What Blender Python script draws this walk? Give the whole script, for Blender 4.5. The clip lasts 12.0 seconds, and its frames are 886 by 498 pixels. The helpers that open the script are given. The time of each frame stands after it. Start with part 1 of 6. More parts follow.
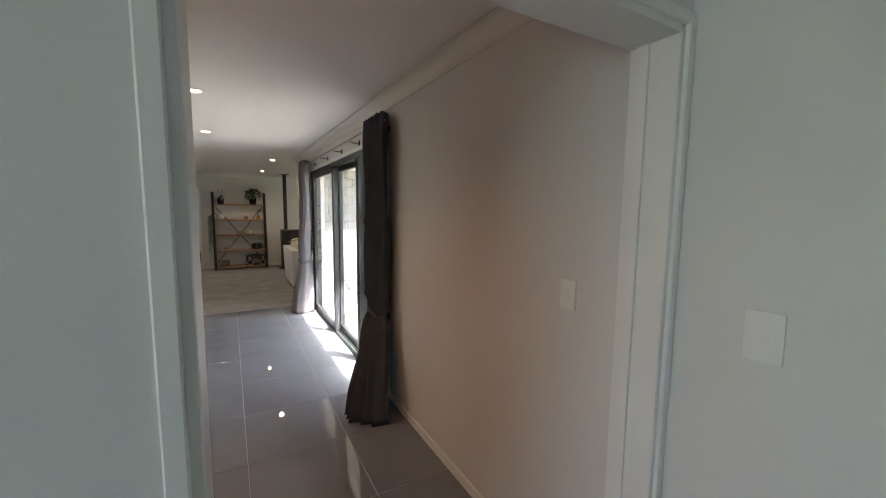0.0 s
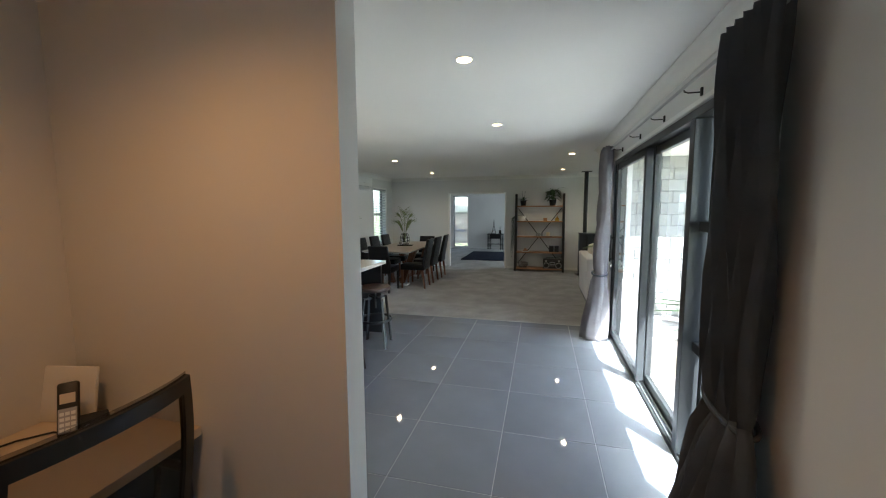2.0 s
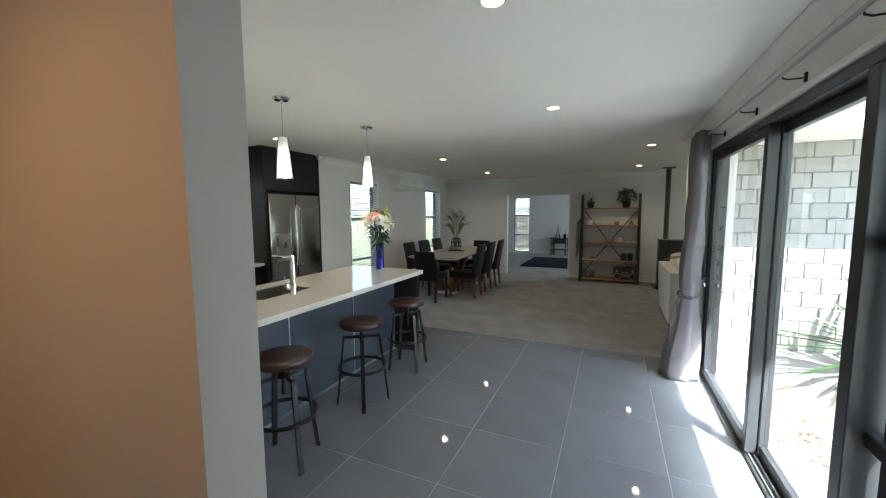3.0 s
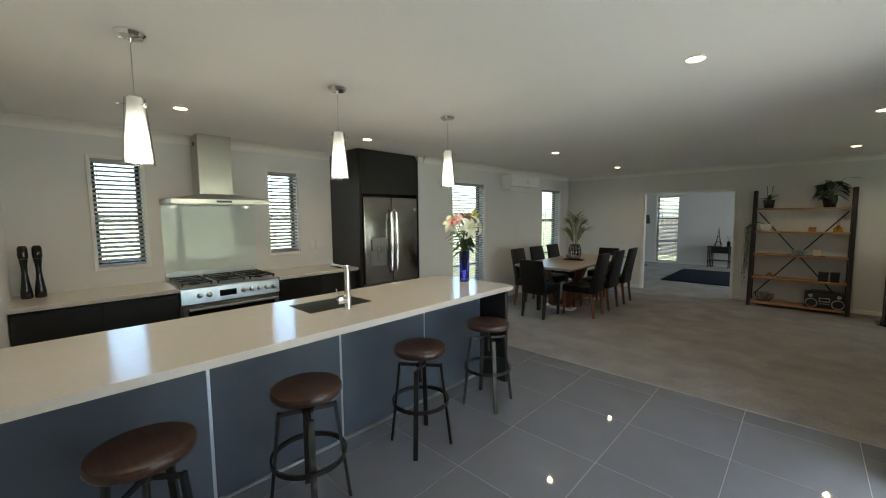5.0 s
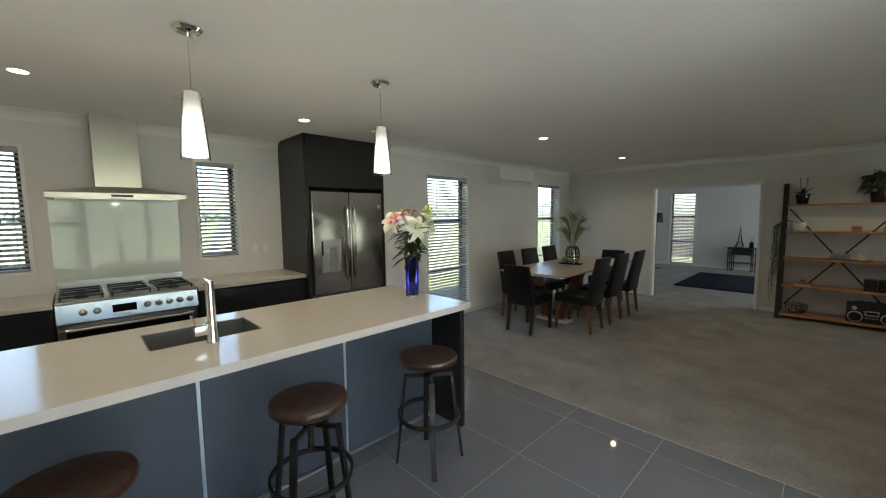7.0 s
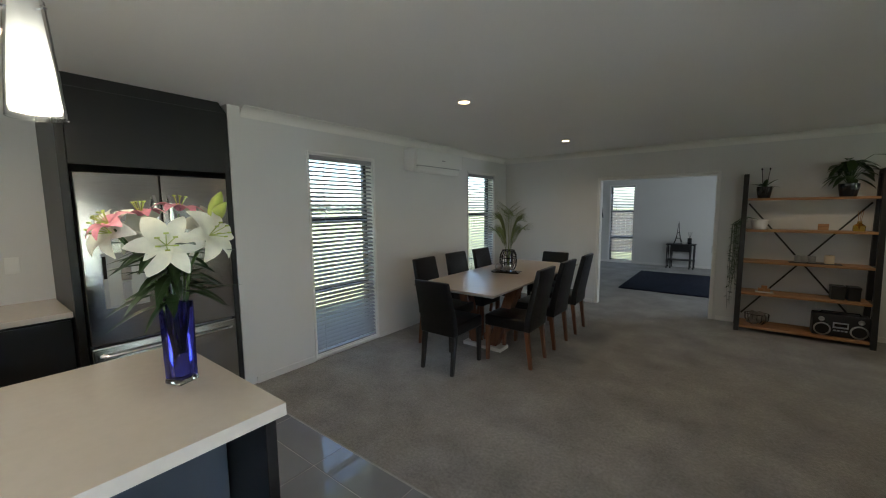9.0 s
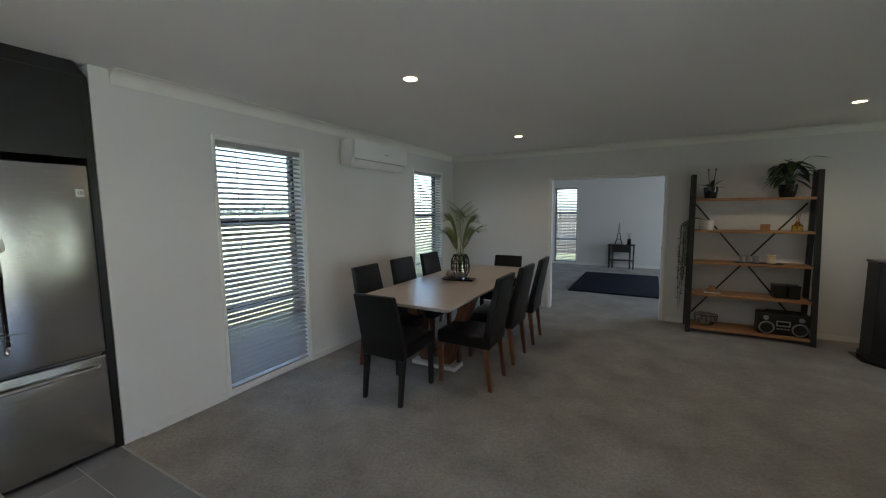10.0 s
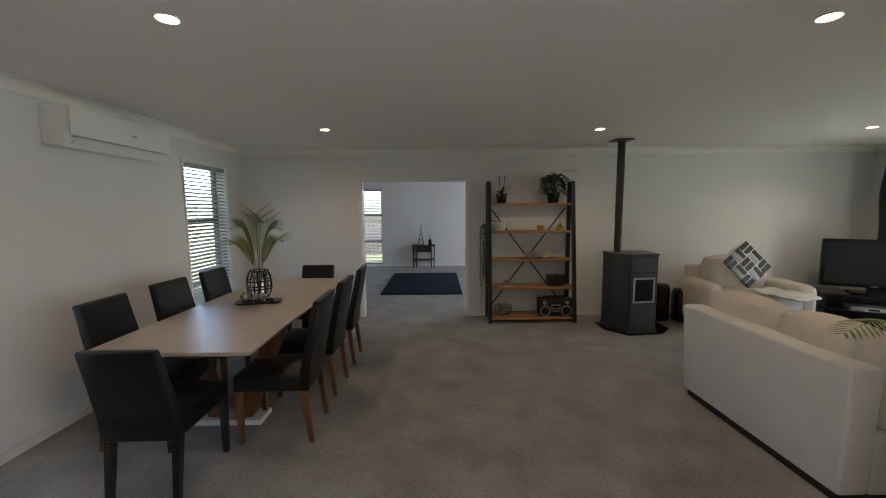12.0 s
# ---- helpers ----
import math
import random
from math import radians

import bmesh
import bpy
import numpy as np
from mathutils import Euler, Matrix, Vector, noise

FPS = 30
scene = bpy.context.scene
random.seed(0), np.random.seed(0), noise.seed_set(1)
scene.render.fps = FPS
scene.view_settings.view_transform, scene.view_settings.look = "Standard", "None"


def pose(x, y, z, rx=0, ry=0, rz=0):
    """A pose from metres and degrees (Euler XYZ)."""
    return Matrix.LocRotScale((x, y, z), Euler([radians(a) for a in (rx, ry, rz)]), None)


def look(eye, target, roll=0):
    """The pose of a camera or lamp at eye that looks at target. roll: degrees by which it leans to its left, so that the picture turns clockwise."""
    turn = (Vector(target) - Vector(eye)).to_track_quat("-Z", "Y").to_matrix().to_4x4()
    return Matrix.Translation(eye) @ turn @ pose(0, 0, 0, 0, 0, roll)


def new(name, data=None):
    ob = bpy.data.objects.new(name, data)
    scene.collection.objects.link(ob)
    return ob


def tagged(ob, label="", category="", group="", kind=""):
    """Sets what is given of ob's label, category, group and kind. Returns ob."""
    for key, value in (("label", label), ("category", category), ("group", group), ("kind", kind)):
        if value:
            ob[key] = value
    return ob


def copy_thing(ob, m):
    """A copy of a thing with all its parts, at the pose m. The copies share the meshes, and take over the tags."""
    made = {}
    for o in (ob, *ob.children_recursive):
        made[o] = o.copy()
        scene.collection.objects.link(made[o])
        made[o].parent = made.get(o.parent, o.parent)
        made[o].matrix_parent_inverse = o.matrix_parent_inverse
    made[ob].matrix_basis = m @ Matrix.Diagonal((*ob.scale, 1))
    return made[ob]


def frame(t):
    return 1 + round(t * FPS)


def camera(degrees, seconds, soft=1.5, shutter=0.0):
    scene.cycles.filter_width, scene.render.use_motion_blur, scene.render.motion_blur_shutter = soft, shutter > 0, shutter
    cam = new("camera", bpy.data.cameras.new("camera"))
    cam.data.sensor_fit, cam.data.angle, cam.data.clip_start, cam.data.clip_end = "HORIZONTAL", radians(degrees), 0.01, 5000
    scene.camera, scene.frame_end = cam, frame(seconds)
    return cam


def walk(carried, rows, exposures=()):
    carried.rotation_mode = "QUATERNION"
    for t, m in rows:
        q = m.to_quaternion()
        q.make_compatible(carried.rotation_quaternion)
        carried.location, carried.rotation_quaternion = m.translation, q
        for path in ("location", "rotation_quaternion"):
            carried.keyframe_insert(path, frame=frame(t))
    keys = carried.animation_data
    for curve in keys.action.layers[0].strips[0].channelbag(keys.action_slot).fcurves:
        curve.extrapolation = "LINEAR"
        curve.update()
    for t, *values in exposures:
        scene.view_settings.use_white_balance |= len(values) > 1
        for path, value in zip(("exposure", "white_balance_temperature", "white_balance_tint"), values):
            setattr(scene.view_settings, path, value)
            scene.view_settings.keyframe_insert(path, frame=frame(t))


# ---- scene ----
cam = camera(99.1, 12.0, soft=1.1)
PATH = [
    (0, (0.127, 0.524, 1.555), (1.106, 2.256, 1.346), 0.6),
    (0.2, (0.223, 0.636, 1.55), (1.058, 2.441, 1.34), 0.6),
    (0.5, (0.306, 0.801, 1.547), (0.923, 2.691, 1.335), 0.5),
    (1, (0.356, 1.06, 1.537), (0.551, 3.04, 1.326), 0.0),
    (1.5, (0.38, 1.341, 1.531), (0.169, 3.318, 1.321), 0.0),
    (2, (0.391, 1.673, 1.537), (-0.107, 3.599, 1.331), -0.3),
    (2.5, (0.397, 2.014, 1.552), (-0.246, 3.897, 1.354), -0.2),
    (3, (0.421, 2.348, 1.546), (-0.395, 4.164, 1.353), -0.3),
    (3.5, (0.403, 2.595, 1.524), (-0.587, 4.323, 1.341), -0.4),
    (5.3, (0.446, 3.214, 1.555), (-0.971, 4.615, 1.382), -0.5),
    (5.5, (0.457, 3.279, 1.544), (-0.974, 4.665, 1.374), -0.5),
    (6, (0.441, 3.47, 1.525), (-1.006, 4.839, 1.353), -0.5),
    (6.5, (0.375, 3.724, 1.539), (-1.073, 5.092, 1.366), -0.6),
    (7, (0.264, 4.062, 1.529), (-1.164, 5.451, 1.349), -0.6),
    (7.5, (0.143, 4.411, 1.52), (-1.256, 5.829, 1.337), -0.6),
    (9.3, (-0.441, 5.533, 1.55), (-1.587, 7.158, 1.336), -0.4),
    (9.5, (-0.508, 5.619, 1.545), (-1.609, 7.276, 1.336), -0.3),
    (10, (-0.662, 5.803, 1.521), (-1.621, 7.546, 1.315), -0.5),
    (10.5, (-0.821, 5.963, 1.551), (-1.627, 7.78, 1.334), -0.5),
    (11, (-0.891, 6.082, 1.559), (-1.491, 7.977, 1.341), -0.6),
    (11.5, (-0.911, 6.162, 1.554), (-1.243, 8.123, 1.342), -0.3),
    (12, (-0.929, 6.224, 1.549), (-0.898, 8.213, 1.341), -0.4),
]
walk(cam, [(t, look(eye, target, roll)) for t, eye, target, roll in PATH], [(0, 3.15, 6400, 12), (1, 3.2, 5950, 5), (1.5, 3.22, 5650, 2), (2.5, 3.05, 5700, 2), (3.5, 2.95, 5900, 2), (5.5, 2.88, 6200, 2), (7.5, 2.78, 6200, 3), (9.5, 2.75, 5800, 5), (10.5, 2.9, 5700, 7), (12, 3.08, 6100, 12)])

# ---------------------------------------------------------------- world, sun, lights
SUN_FROM = Vector((0.5, -0.65, 1.0)).normalized()
world = bpy.data.worlds.new("world")
scene.world = world
world.use_nodes = True
wt = world.node_tree
sky = wt.nodes.new("ShaderNodeTexSky")
sky.sky_type, sky.sun_disc = "NISHITA", False
sky.sun_elevation = math.asin(SUN_FROM.z)
sky.sun_rotation = math.atan2(SUN_FROM.x, SUN_FROM.y)
sky.air_density, sky.dust_density = 1.0, 1.5
wt.links.new(sky.outputs[0], wt.nodes["Background"].inputs[0])
wt.nodes["Background"].inputs[1].default_value = 0.15


def lamp(name, kind, m, energy, color=(1, 1, 1), **more):
    data = bpy.data.lights.new(name, kind)
    data.energy, data.color = energy, color
    if "angle" in more:
        data.angle = more["angle"]
    if "size" in more:
        data.shape, data.size, data.size_y = "RECTANGLE", more["size"][0], more["size"][1]
    if "radius" in more:
        data.shadow_soft_size = more["radius"]
    if "spot" in more:
        data.spot_size, data.spot_blend = radians(more["spot"]), 0.7
    ob = new(name, data)
    ob.matrix_world = m
    return ob


lamp("sun", "SUN", look(SUN_FROM * 20, (0, 0, 0)), 5.0, (1.0, 0.95, 0.88), angle=radians(0.55))

# the sky's light through the glazing that lies out of view
lamp("living_glazing_light", "AREA", look((5.42, 9.35, 1.1), (0, 9.3, 1.0)), 0.6, (0.95, 0.97, 1.0), size=(1.6, 1.9))
# fill lamp for the back room, in an added east window
lamp("back_room_fill_light", "AREA", look((2.12, 14.0, 1.3), (-2, 14.0, 1.1)), 4.6, (0.95, 0.97, 1.0), size=(2.2, 1.6))
lamp("hall_glazing_light", "AREA", look((-2.52, -0.05, 1.3), (1, 0.15, 1.2)), 1.15, (0.72, 0.86, 1.0), size=(1.7, 1.5))

# ---------------------------------------------------------------- materials


def material(name, color, rough=0.5, metal=0.0, vary=0.06, scale=6.0, grain=0.0, grain_scale=300.0, spec=0.5, coat=0.0, per_object=0.0, stretch=(1, 1, 1), island=0.0):
    """A principled surface with large soft variation, fine grain relief and, where asked, a shift per piece."""
    m = bpy.data.materials.new(name)
    m.use_nodes = True
    nt = m.node_tree
    b = nt.nodes["Principled BSDF"]
    b.inputs["Roughness"].default_value, b.inputs["Metallic"].default_value = rough, metal
    b.inputs["Specular IOR Level"].default_value = spec
    b.inputs["Coat Weight"].default_value, b.inputs["Coat Roughness"].default_value = coat, 0.08
    tc = nt.nodes.new("ShaderNodeTexCoord")
    mp = nt.nodes.new("ShaderNodeMapping")
    mp.inputs["Scale"].default_value = stretch
    nt.links.new(tc.outputs["Object"], mp.inputs[0])
    n1 = nt.nodes.new("ShaderNodeTexNoise")
    n1.inputs["Scale"].default_value, n1.inputs["Detail"].default_value = scale, 5.0
    nt.links.new(mp.outputs[0], n1.inputs["Vector"])
    mr = nt.nodes.new("ShaderNodeMapRange")
    mr.inputs["From Min"].default_value, mr.inputs["From Max"].default_value = 0.3, 0.7
    mr.inputs["To Min"].default_value, mr.inputs["To Max"].default_value = 1 - vary, 1 + vary
    nt.links.new(n1.outputs["Fac"], mr.inputs["Value"])
    val = mr.outputs[0]
    if per_object or island:
        src = nt.nodes.new("ShaderNodeObjectInfo") if per_object else nt.nodes.new("ShaderNodeNewGeometry")
        amount = per_object or island
        r2 = nt.nodes.new("ShaderNodeMapRange")
        r2.inputs["To Min"].default_value, r2.inputs["To Max"].default_value = 1 - amount, 1 + amount
        nt.links.new(src.outputs["Random" if per_object else "Random Per Island"], r2.inputs["Value"])
        mu = nt.nodes.new("ShaderNodeMath")
        mu.operation = "MULTIPLY"
        nt.links.new(val, mu.inputs[0])
        nt.links.new(r2.outputs[0], mu.inputs[1])
        val = mu.outputs[0]
    mix = nt.nodes.new("ShaderNodeVectorMath")
    mix.operation = "SCALE"
    mix.inputs[0].default_value = color[:3]
    nt.links.new(val, mix.inputs["Scale"])
    nt.links.new(mix.outputs[0], b.inputs["Base Color"])
    if grain:
        n2 = nt.nodes.new("ShaderNodeTexNoise")
        n2.inputs["Scale"].default_value, n2.inputs["Detail"].default_value = grain_scale, 3.0
        nt.links.new(mp.outputs[0], n2.inputs["Vector"])
        bp = nt.nodes.new("ShaderNodeBump")
        bp.inputs["Strength"].default_value, bp.inputs["Distance"].default_value = grain, 0.004
        nt.links.new(n2.outputs["Fac"], bp.inputs["Height"])
        nt.links.new(bp.outputs[0], b.inputs["Normal"])
    return m


def wood(name, dark, light, rough=0.4, axis=0, scale=2.2):
    """Timber: streaks along one axis between two tones."""
    m = material(name, light, rough, vary=0.0)
    nt = m.node_tree
    b = nt.nodes["Principled BSDF"]
    tc = nt.nodes.new("ShaderNodeTexCoord")
    mp = nt.nodes.new("ShaderNodeMapping")
    s = [14.0, 14.0, 14.0]
    s[axis] = 0.9
    mp.inputs["Scale"].default_value = s
    nt.links.new(tc.outputs["Object"], mp.inputs[0])
    n = nt.nodes.new("ShaderNodeTexNoise")
    n.inputs["Scale"].default_value, n.inputs["Detail"].default_value, n.inputs["Distortion"].default_value = scale, 8.0, 1.2
    nt.links.new(mp.outputs[0], n.inputs["Vector"])
    r = nt.nodes.new("ShaderNodeValToRGB")
    r.color_ramp.elements[0].position, r.color_ramp.elements[1].position = 0.3, 0.7
    r.color_ramp.elements[0].color, r.color_ramp.elements[1].color = (*dark, 1), (*light, 1)
    nt.links.new(n.outputs["Fac"], r.inputs[0])
    nt.links.new(r.outputs[0], b.inputs["Base Color"])
    bp = nt.nodes.new("ShaderNodeBump")
    bp.inputs["Strength"].default_value, bp.inputs["Distance"].default_value = 0.15, 0.002
    nt.links.new(n.outputs["Fac"], bp.inputs["Height"])
    nt.links.new(bp.outputs[0], b.inputs["Normal"])
    return m


def glowing(name, color, strength):
    m = bpy.data.materials.new(name)
    m.use_nodes = True
    b = m.node_tree.nodes["Principled BSDF"]
    b.inputs["Base Color"].default_value = (0.8, 0.8, 0.8, 1)
    b.inputs["Emission Color"].default_value = (*color, 1)
    b.inputs["Emission Strength"].default_value = strength
    return m


def clear_glass(name, color=(1, 1, 1), rough=0.0, ior=1.45):
    m = bpy.data.materials.new(name)
    m.use_nodes = True
    b = m.node_tree.nodes["Principled BSDF"]
    b.inputs["Base Color"].default_value = (*color, 1)
    b.inputs["Transmission Weight"].default_value = 1.0
    b.inputs["Roughness"].default_value, b.inputs["IOR"].default_value = rough, ior
    return m


def carpet_material():
    m = material("carpet_grey", (0.225, 0.216, 0.206), 0.95, vary=0.26, scale=3.0, grain=0.9, grain_scale=420.0, spec=0.1)
    nt = m.node_tree
    b = nt.nodes["Principled BSDF"]
    b.inputs["Sheen Weight"].default_value, b.inputs["Sheen Roughness"].default_value = 0.25, 0.6
    sc = [n for n in nt.nodes if n.type == "VECT_MATH"][0]
    tc = [n for n in nt.nodes if n.type == "TEX_COORD"][0]
    fine = nt.nodes.new("ShaderNodeTexNoise")
    fine.inputs["Scale"].default_value, fine.inputs["Detail"].default_value = 55.0, 6.0
    nt.links.new(tc.outputs["Object"], fine.inputs["Vector"])
    mr = nt.nodes.new("ShaderNodeMapRange")
    mr.inputs["From Min"].default_value, mr.inputs["From Max"].default_value = 0.3, 0.7
    mr.inputs["To Min"].default_value, mr.inputs["To Max"].default_value = 0.8, 1.2
    nt.links.new(fine.outputs["Fac"], mr.inputs["Value"])
    mu = nt.nodes.new("ShaderNodeVectorMath")
    mu.operation = "SCALE"
    nt.links.new(sc.outputs[0], mu.inputs[0])
    nt.links.new(mr.outputs[0], mu.inputs["Scale"])
    nt.links.new(mu.outputs[0], b.inputs["Base Color"])
    return m


M_WALL = material("wall_paint", (0.69, 0.685, 0.67), 0.75, vary=0.02, scale=1.2, grain=0.10, grain_scale=260.0, spec=0.25)
M_CEIL = material("ceiling_paint", (0.86, 0.855, 0.84), 0.8, vary=0.015, scale=0.8, grain=0.05, grain_scale=200.0, spec=0.2)
M_COVE = material("cornice_paint", (0.78, 0.77, 0.73), 0.6, vary=0.02, scale=2.0)
M_TRIM = material("white_trim_paint", (0.78, 0.77, 0.75), 0.4, vary=0.02, scale=4.0, grain=0.03, grain_scale=90.0)
M_TILE = material("polished_grey_tile", (0.190, 0.203, 0.228), 0.03, vary=0.07, scale=2.5, grain=0.012, grain_scale=60.0, spec=0.55, per_object=0.04)
M_GROUT = material("pale_grout", (0.36, 0.36, 0.36), 0.85, vary=0.1, scale=20.0, grain=0.2)
M_CARPET = carpet_material()
M_STONE = material("white_benchtop", (0.64, 0.595, 0.54), 0.14, vary=0.02, scale=30.0, spec=0.5)
M_SLATE = material("slate_laminate", (0.070, 0.084, 0.108), 0.40, vary=0.05, scale=3.0, grain=0.05, grain_scale=160.0)
M_DARK = material("charcoal_laminate", (0.013, 0.013, 0.014), 0.38, vary=0.08, scale=4.0, grain=0.04, grain_scale=160.0)
M_STEEL = material("brushed_steel", (0.50, 0.495, 0.48), 0.16, 1.0, vary=0.05, scale=5.0, grain=0.10, grain_scale=60.0, stretch=(1, 1, 30))
M_STEEL_H = material("brushed_steel_level", (0.50, 0.49, 0.465), 0.28, 1.0, vary=0.04, scale=5.0, grain=0.08, grain_scale=60.0, stretch=(1, 30, 30))
M_CHROME = material("chrome", (0.80, 0.80, 0.80), 0.07, 1.0, vary=0.01)
M_ALU = material("black_aluminium", (0.035, 0.038, 0.042), 0.35, 0.35, vary=0.05, scale=6.0)
M_STRIP = material("satin_aluminium_strip", (0.62, 0.63, 0.64), 0.35, 0.9, vary=0.03)
M_IRON = material("dark_iron", (0.045, 0.042, 0.040), 0.42, 0.85, vary=0.18, scale=18.0, grain=0.12, grain_scale=120.0)
M_BLACK = material("black_paint", (0.012, 0.012, 0.013), 0.45, vary=0.12, scale=9.0, grain=0.05)
M_PLASTIC = material("white_plastic", (0.78, 0.78, 0.76), 0.35, vary=0.01, scale=3.0)
M_LEATHER = material("black_leather", (0.007, 0.007, 0.009), 0.38, vary=0.15, scale=8.0, grain=0.35, grain_scale=260.0, spec=0.3)
M_SEATWOOD = wood("dark_stool_wood", (0.022, 0.010, 0.007), (0.070, 0.030, 0.019), 0.34, 0)
M_OAK = wood("oak_board", (0.27, 0.13, 0.052), (0.46, 0.25, 0.11), 0.5, 0)
M_LEGWOOD = wood("brown_leg_wood", (0.085, 0.030, 0.014), (0.20, 0.078, 0.036), 0.35, 2)
M_TABLETOP = material("taupe_tabletop", (0.42, 0.35, 0.29), 0.33, vary=0.03, scale=12.0, grain=0.05, grain_scale=200.0)
# white slats: their backlit shade is put into this grey base colour
M_BLIND = material("backlit_grey_slat", (0.36, 0.365, 0.39), 0.5, vary=0.02, scale=3.0)
M_GLASS = clear_glass("window_glass")
M_THIN = clear_glass("thin_clear_glass", (0.97, 0.98, 0.97))
M_COBALT = clear_glass("cobalt_glass", (0.05, 0.055, 0.52), 0.02)
M_SPLASH = material("pale_green_glass", (0.68, 0.76, 0.73), 0.05, vary=0.01, spec=0.6)
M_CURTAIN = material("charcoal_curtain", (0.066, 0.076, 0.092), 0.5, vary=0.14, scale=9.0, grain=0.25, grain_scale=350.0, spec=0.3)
# far curtain: the daylight on its cloth is put into a paler grey
M_CURTAIN_LIT = material("lit_satin_curtain", (0.135, 0.125, 0.135), 0.42, vary=0.14, scale=9.0, grain=0.25, grain_scale=350.0, spec=0.5)
M_SOFA = material("cream_slipcover", (0.66, 0.60, 0.53), 0.9, vary=0.05, scale=5.0, grain=0.4, grain_scale=420.0, spec=0.15)
M_SOFA_W = material("white_slipcover", (0.70, 0.68, 0.66), 0.9, vary=0.04, scale=5.0, grain=0.4, grain_scale=420.0, spec=0.15)
M_RUG = material("navy_shag", (0.020, 0.025, 0.042), 0.95, vary=0.35, scale=26.0, grain=1.0, grain_scale=180.0, spec=0.1)
M_LEAF = material("dark_leaf", (0.030, 0.065, 0.018), 0.38, vary=0.3, scale=14.0, island=0.3)
M_PALM = material("palm_leaf", (0.15, 0.185, 0.06), 0.45, vary=0.2, scale=14.0, island=0.3)
M_TRAIL = material("trailing_leaf", (0.060, 0.095, 0.050), 0.5, vary=0.3, scale=14.0, island=0.35)
M_STEM = material("green_stem", (0.07, 0.13, 0.035), 0.45, vary=0.2, scale=30.0)
M_WHITEPETAL = material("white_petal", (0.80, 0.79, 0.66), 0.5, vary=0.06, scale=40.0, island=0.05)
M_PINKPETAL = material("pink_petal", (0.68, 0.26, 0.32), 0.5, vary=0.25, scale=30.0, island=0.25)
M_BUD = material("green_bud", (0.42, 0.50, 0.10), 0.5, vary=0.15, scale=30.0)
M_BLOCK = material("pale_concrete_block", (0.29, 0.288, 0.275), 0.9, vary=0.08, scale=14.0, grain=0.5, grain_scale=140.0, per_object=0.07)
M_MORTAR = material("mortar", (0.19, 0.185, 0.18), 0.95, vary=0.1, scale=14.0, grain=0.4)
M_PATIO = material("pale_patio", (0.30, 0.28, 0.245), 0.9, vary=0.15, scale=5.0, grain=0.6, grain_scale=90.0)
M_MULCH = material("dry_straw", (0.27, 0.20, 0.12), 0.9, vary=0.3, scale=40.0, island=0.3)
M_LAWN = material("lawn", (0.27, 0.29, 0.15), 0.9, vary=0.3, scale=2.0, grain=0.8, grain_scale=60.0)
M_FENCE = wood("weathered_fence", (0.07, 0.06, 0.05), (0.14, 0.115, 0.10), 0.8, 2)
# distance haze on the trees is mixed into this grey-green
M_TREE = material("hazed_foliage", (0.12, 0.14, 0.12), 0.85, vary=0.4, scale=1.5, grain=0.6, grain_scale=8.0, island=0.3)
M_SCREEN = material("black_screen", (0.006, 0.006, 0.007), 0.08, vary=0.02, spec=0.6)
M_STOVE = material("pellet_stove_enamel", (0.018, 0.018, 0.019), 0.4, vary=0.08, scale=7.0, grain=0.08, grain_scale=240.0)
M_STOVE_F = material("pellet_stove_front", (0.055, 0.058, 0.064), 0.3, 0.3, vary=0.06, scale=7.0)
M_GLOSSBLACK = material("gloss_black", (0.010, 0.010, 0.011), 0.12, vary=0.05)
M_CERAMIC = material("white_ceramic", (0.72, 0.71, 0.69), 0.2, vary=0.03)
M_CANDLE = material("cream_candle", (0.75, 0.62, 0.42), 0.5, vary=0.03)
M_AMBER = clear_glass("amber_glass", (0.85, 0.60, 0.10), 0.05)
M_PEWTER = material("pewter", (0.30, 0.27, 0.25), 0.35, 0.8, vary=0.2, scale=60.0)
M_SILVERGREY = material("silver_plastic", (0.42, 0.42, 0.43), 0.3, 0.5, vary=0.03)
M_SHADE = glowing("lit_frosted_glass", (1.0, 0.86, 0.66), 0.36)
M_SHADETOP = glowing("frosted_glass_top", (1.0, 0.88, 0.70), 0.13)
# the lamp sits low in the frosted cone, so its glow fades towards the cap
_nt = M_SHADETOP.node_tree
_tc, _sx, _mr = _nt.nodes.new("ShaderNodeTexCoord"), _nt.nodes.new("ShaderNodeSeparateXYZ"), _nt.nodes.new("ShaderNodeMapRange")
_mr.inputs["From Min"].default_value, _mr.inputs["From Max"].default_value = -0.30, -0.46
_mr.inputs["To Min"].default_value, _mr.inputs["To Max"].default_value = 0.03, 0.30
_mr.interpolation_type = "SMOOTHERSTEP"
_nt.links.new(_tc.outputs["Object"], _sx.inputs[0])
_nt.links.new(_sx.outputs["Z"], _mr.inputs["Value"])
_nt.links.new(_mr.outputs[0], _nt.nodes["Principled BSDF"].inputs["Emission Strength"])
M_DOWN = glowing("downlight_lens", (1.0, 0.66, 0.34), 3.0)
M_DESK = material("pale_desk_laminate", (0.66, 0.56, 0.43), 0.35, vary=0.03, scale=5.0)
M_MESH = material("black_mesh_fabric", (0.016, 0.018, 0.022), 0.75, vary=0.1, scale=40.0, grain=0.5, grain_scale=900.0)
M_ROOF = material("blue_grey_roof", (0.16, 0.19, 0.22), 0.6, vary=0.06, scale=3.0)
M_SOFFIT = material("soffit_paint", (0.72, 0.70, 0.64), 0.7, vary=0.02)

# ---------------------------------------------------------------- mesh helpers


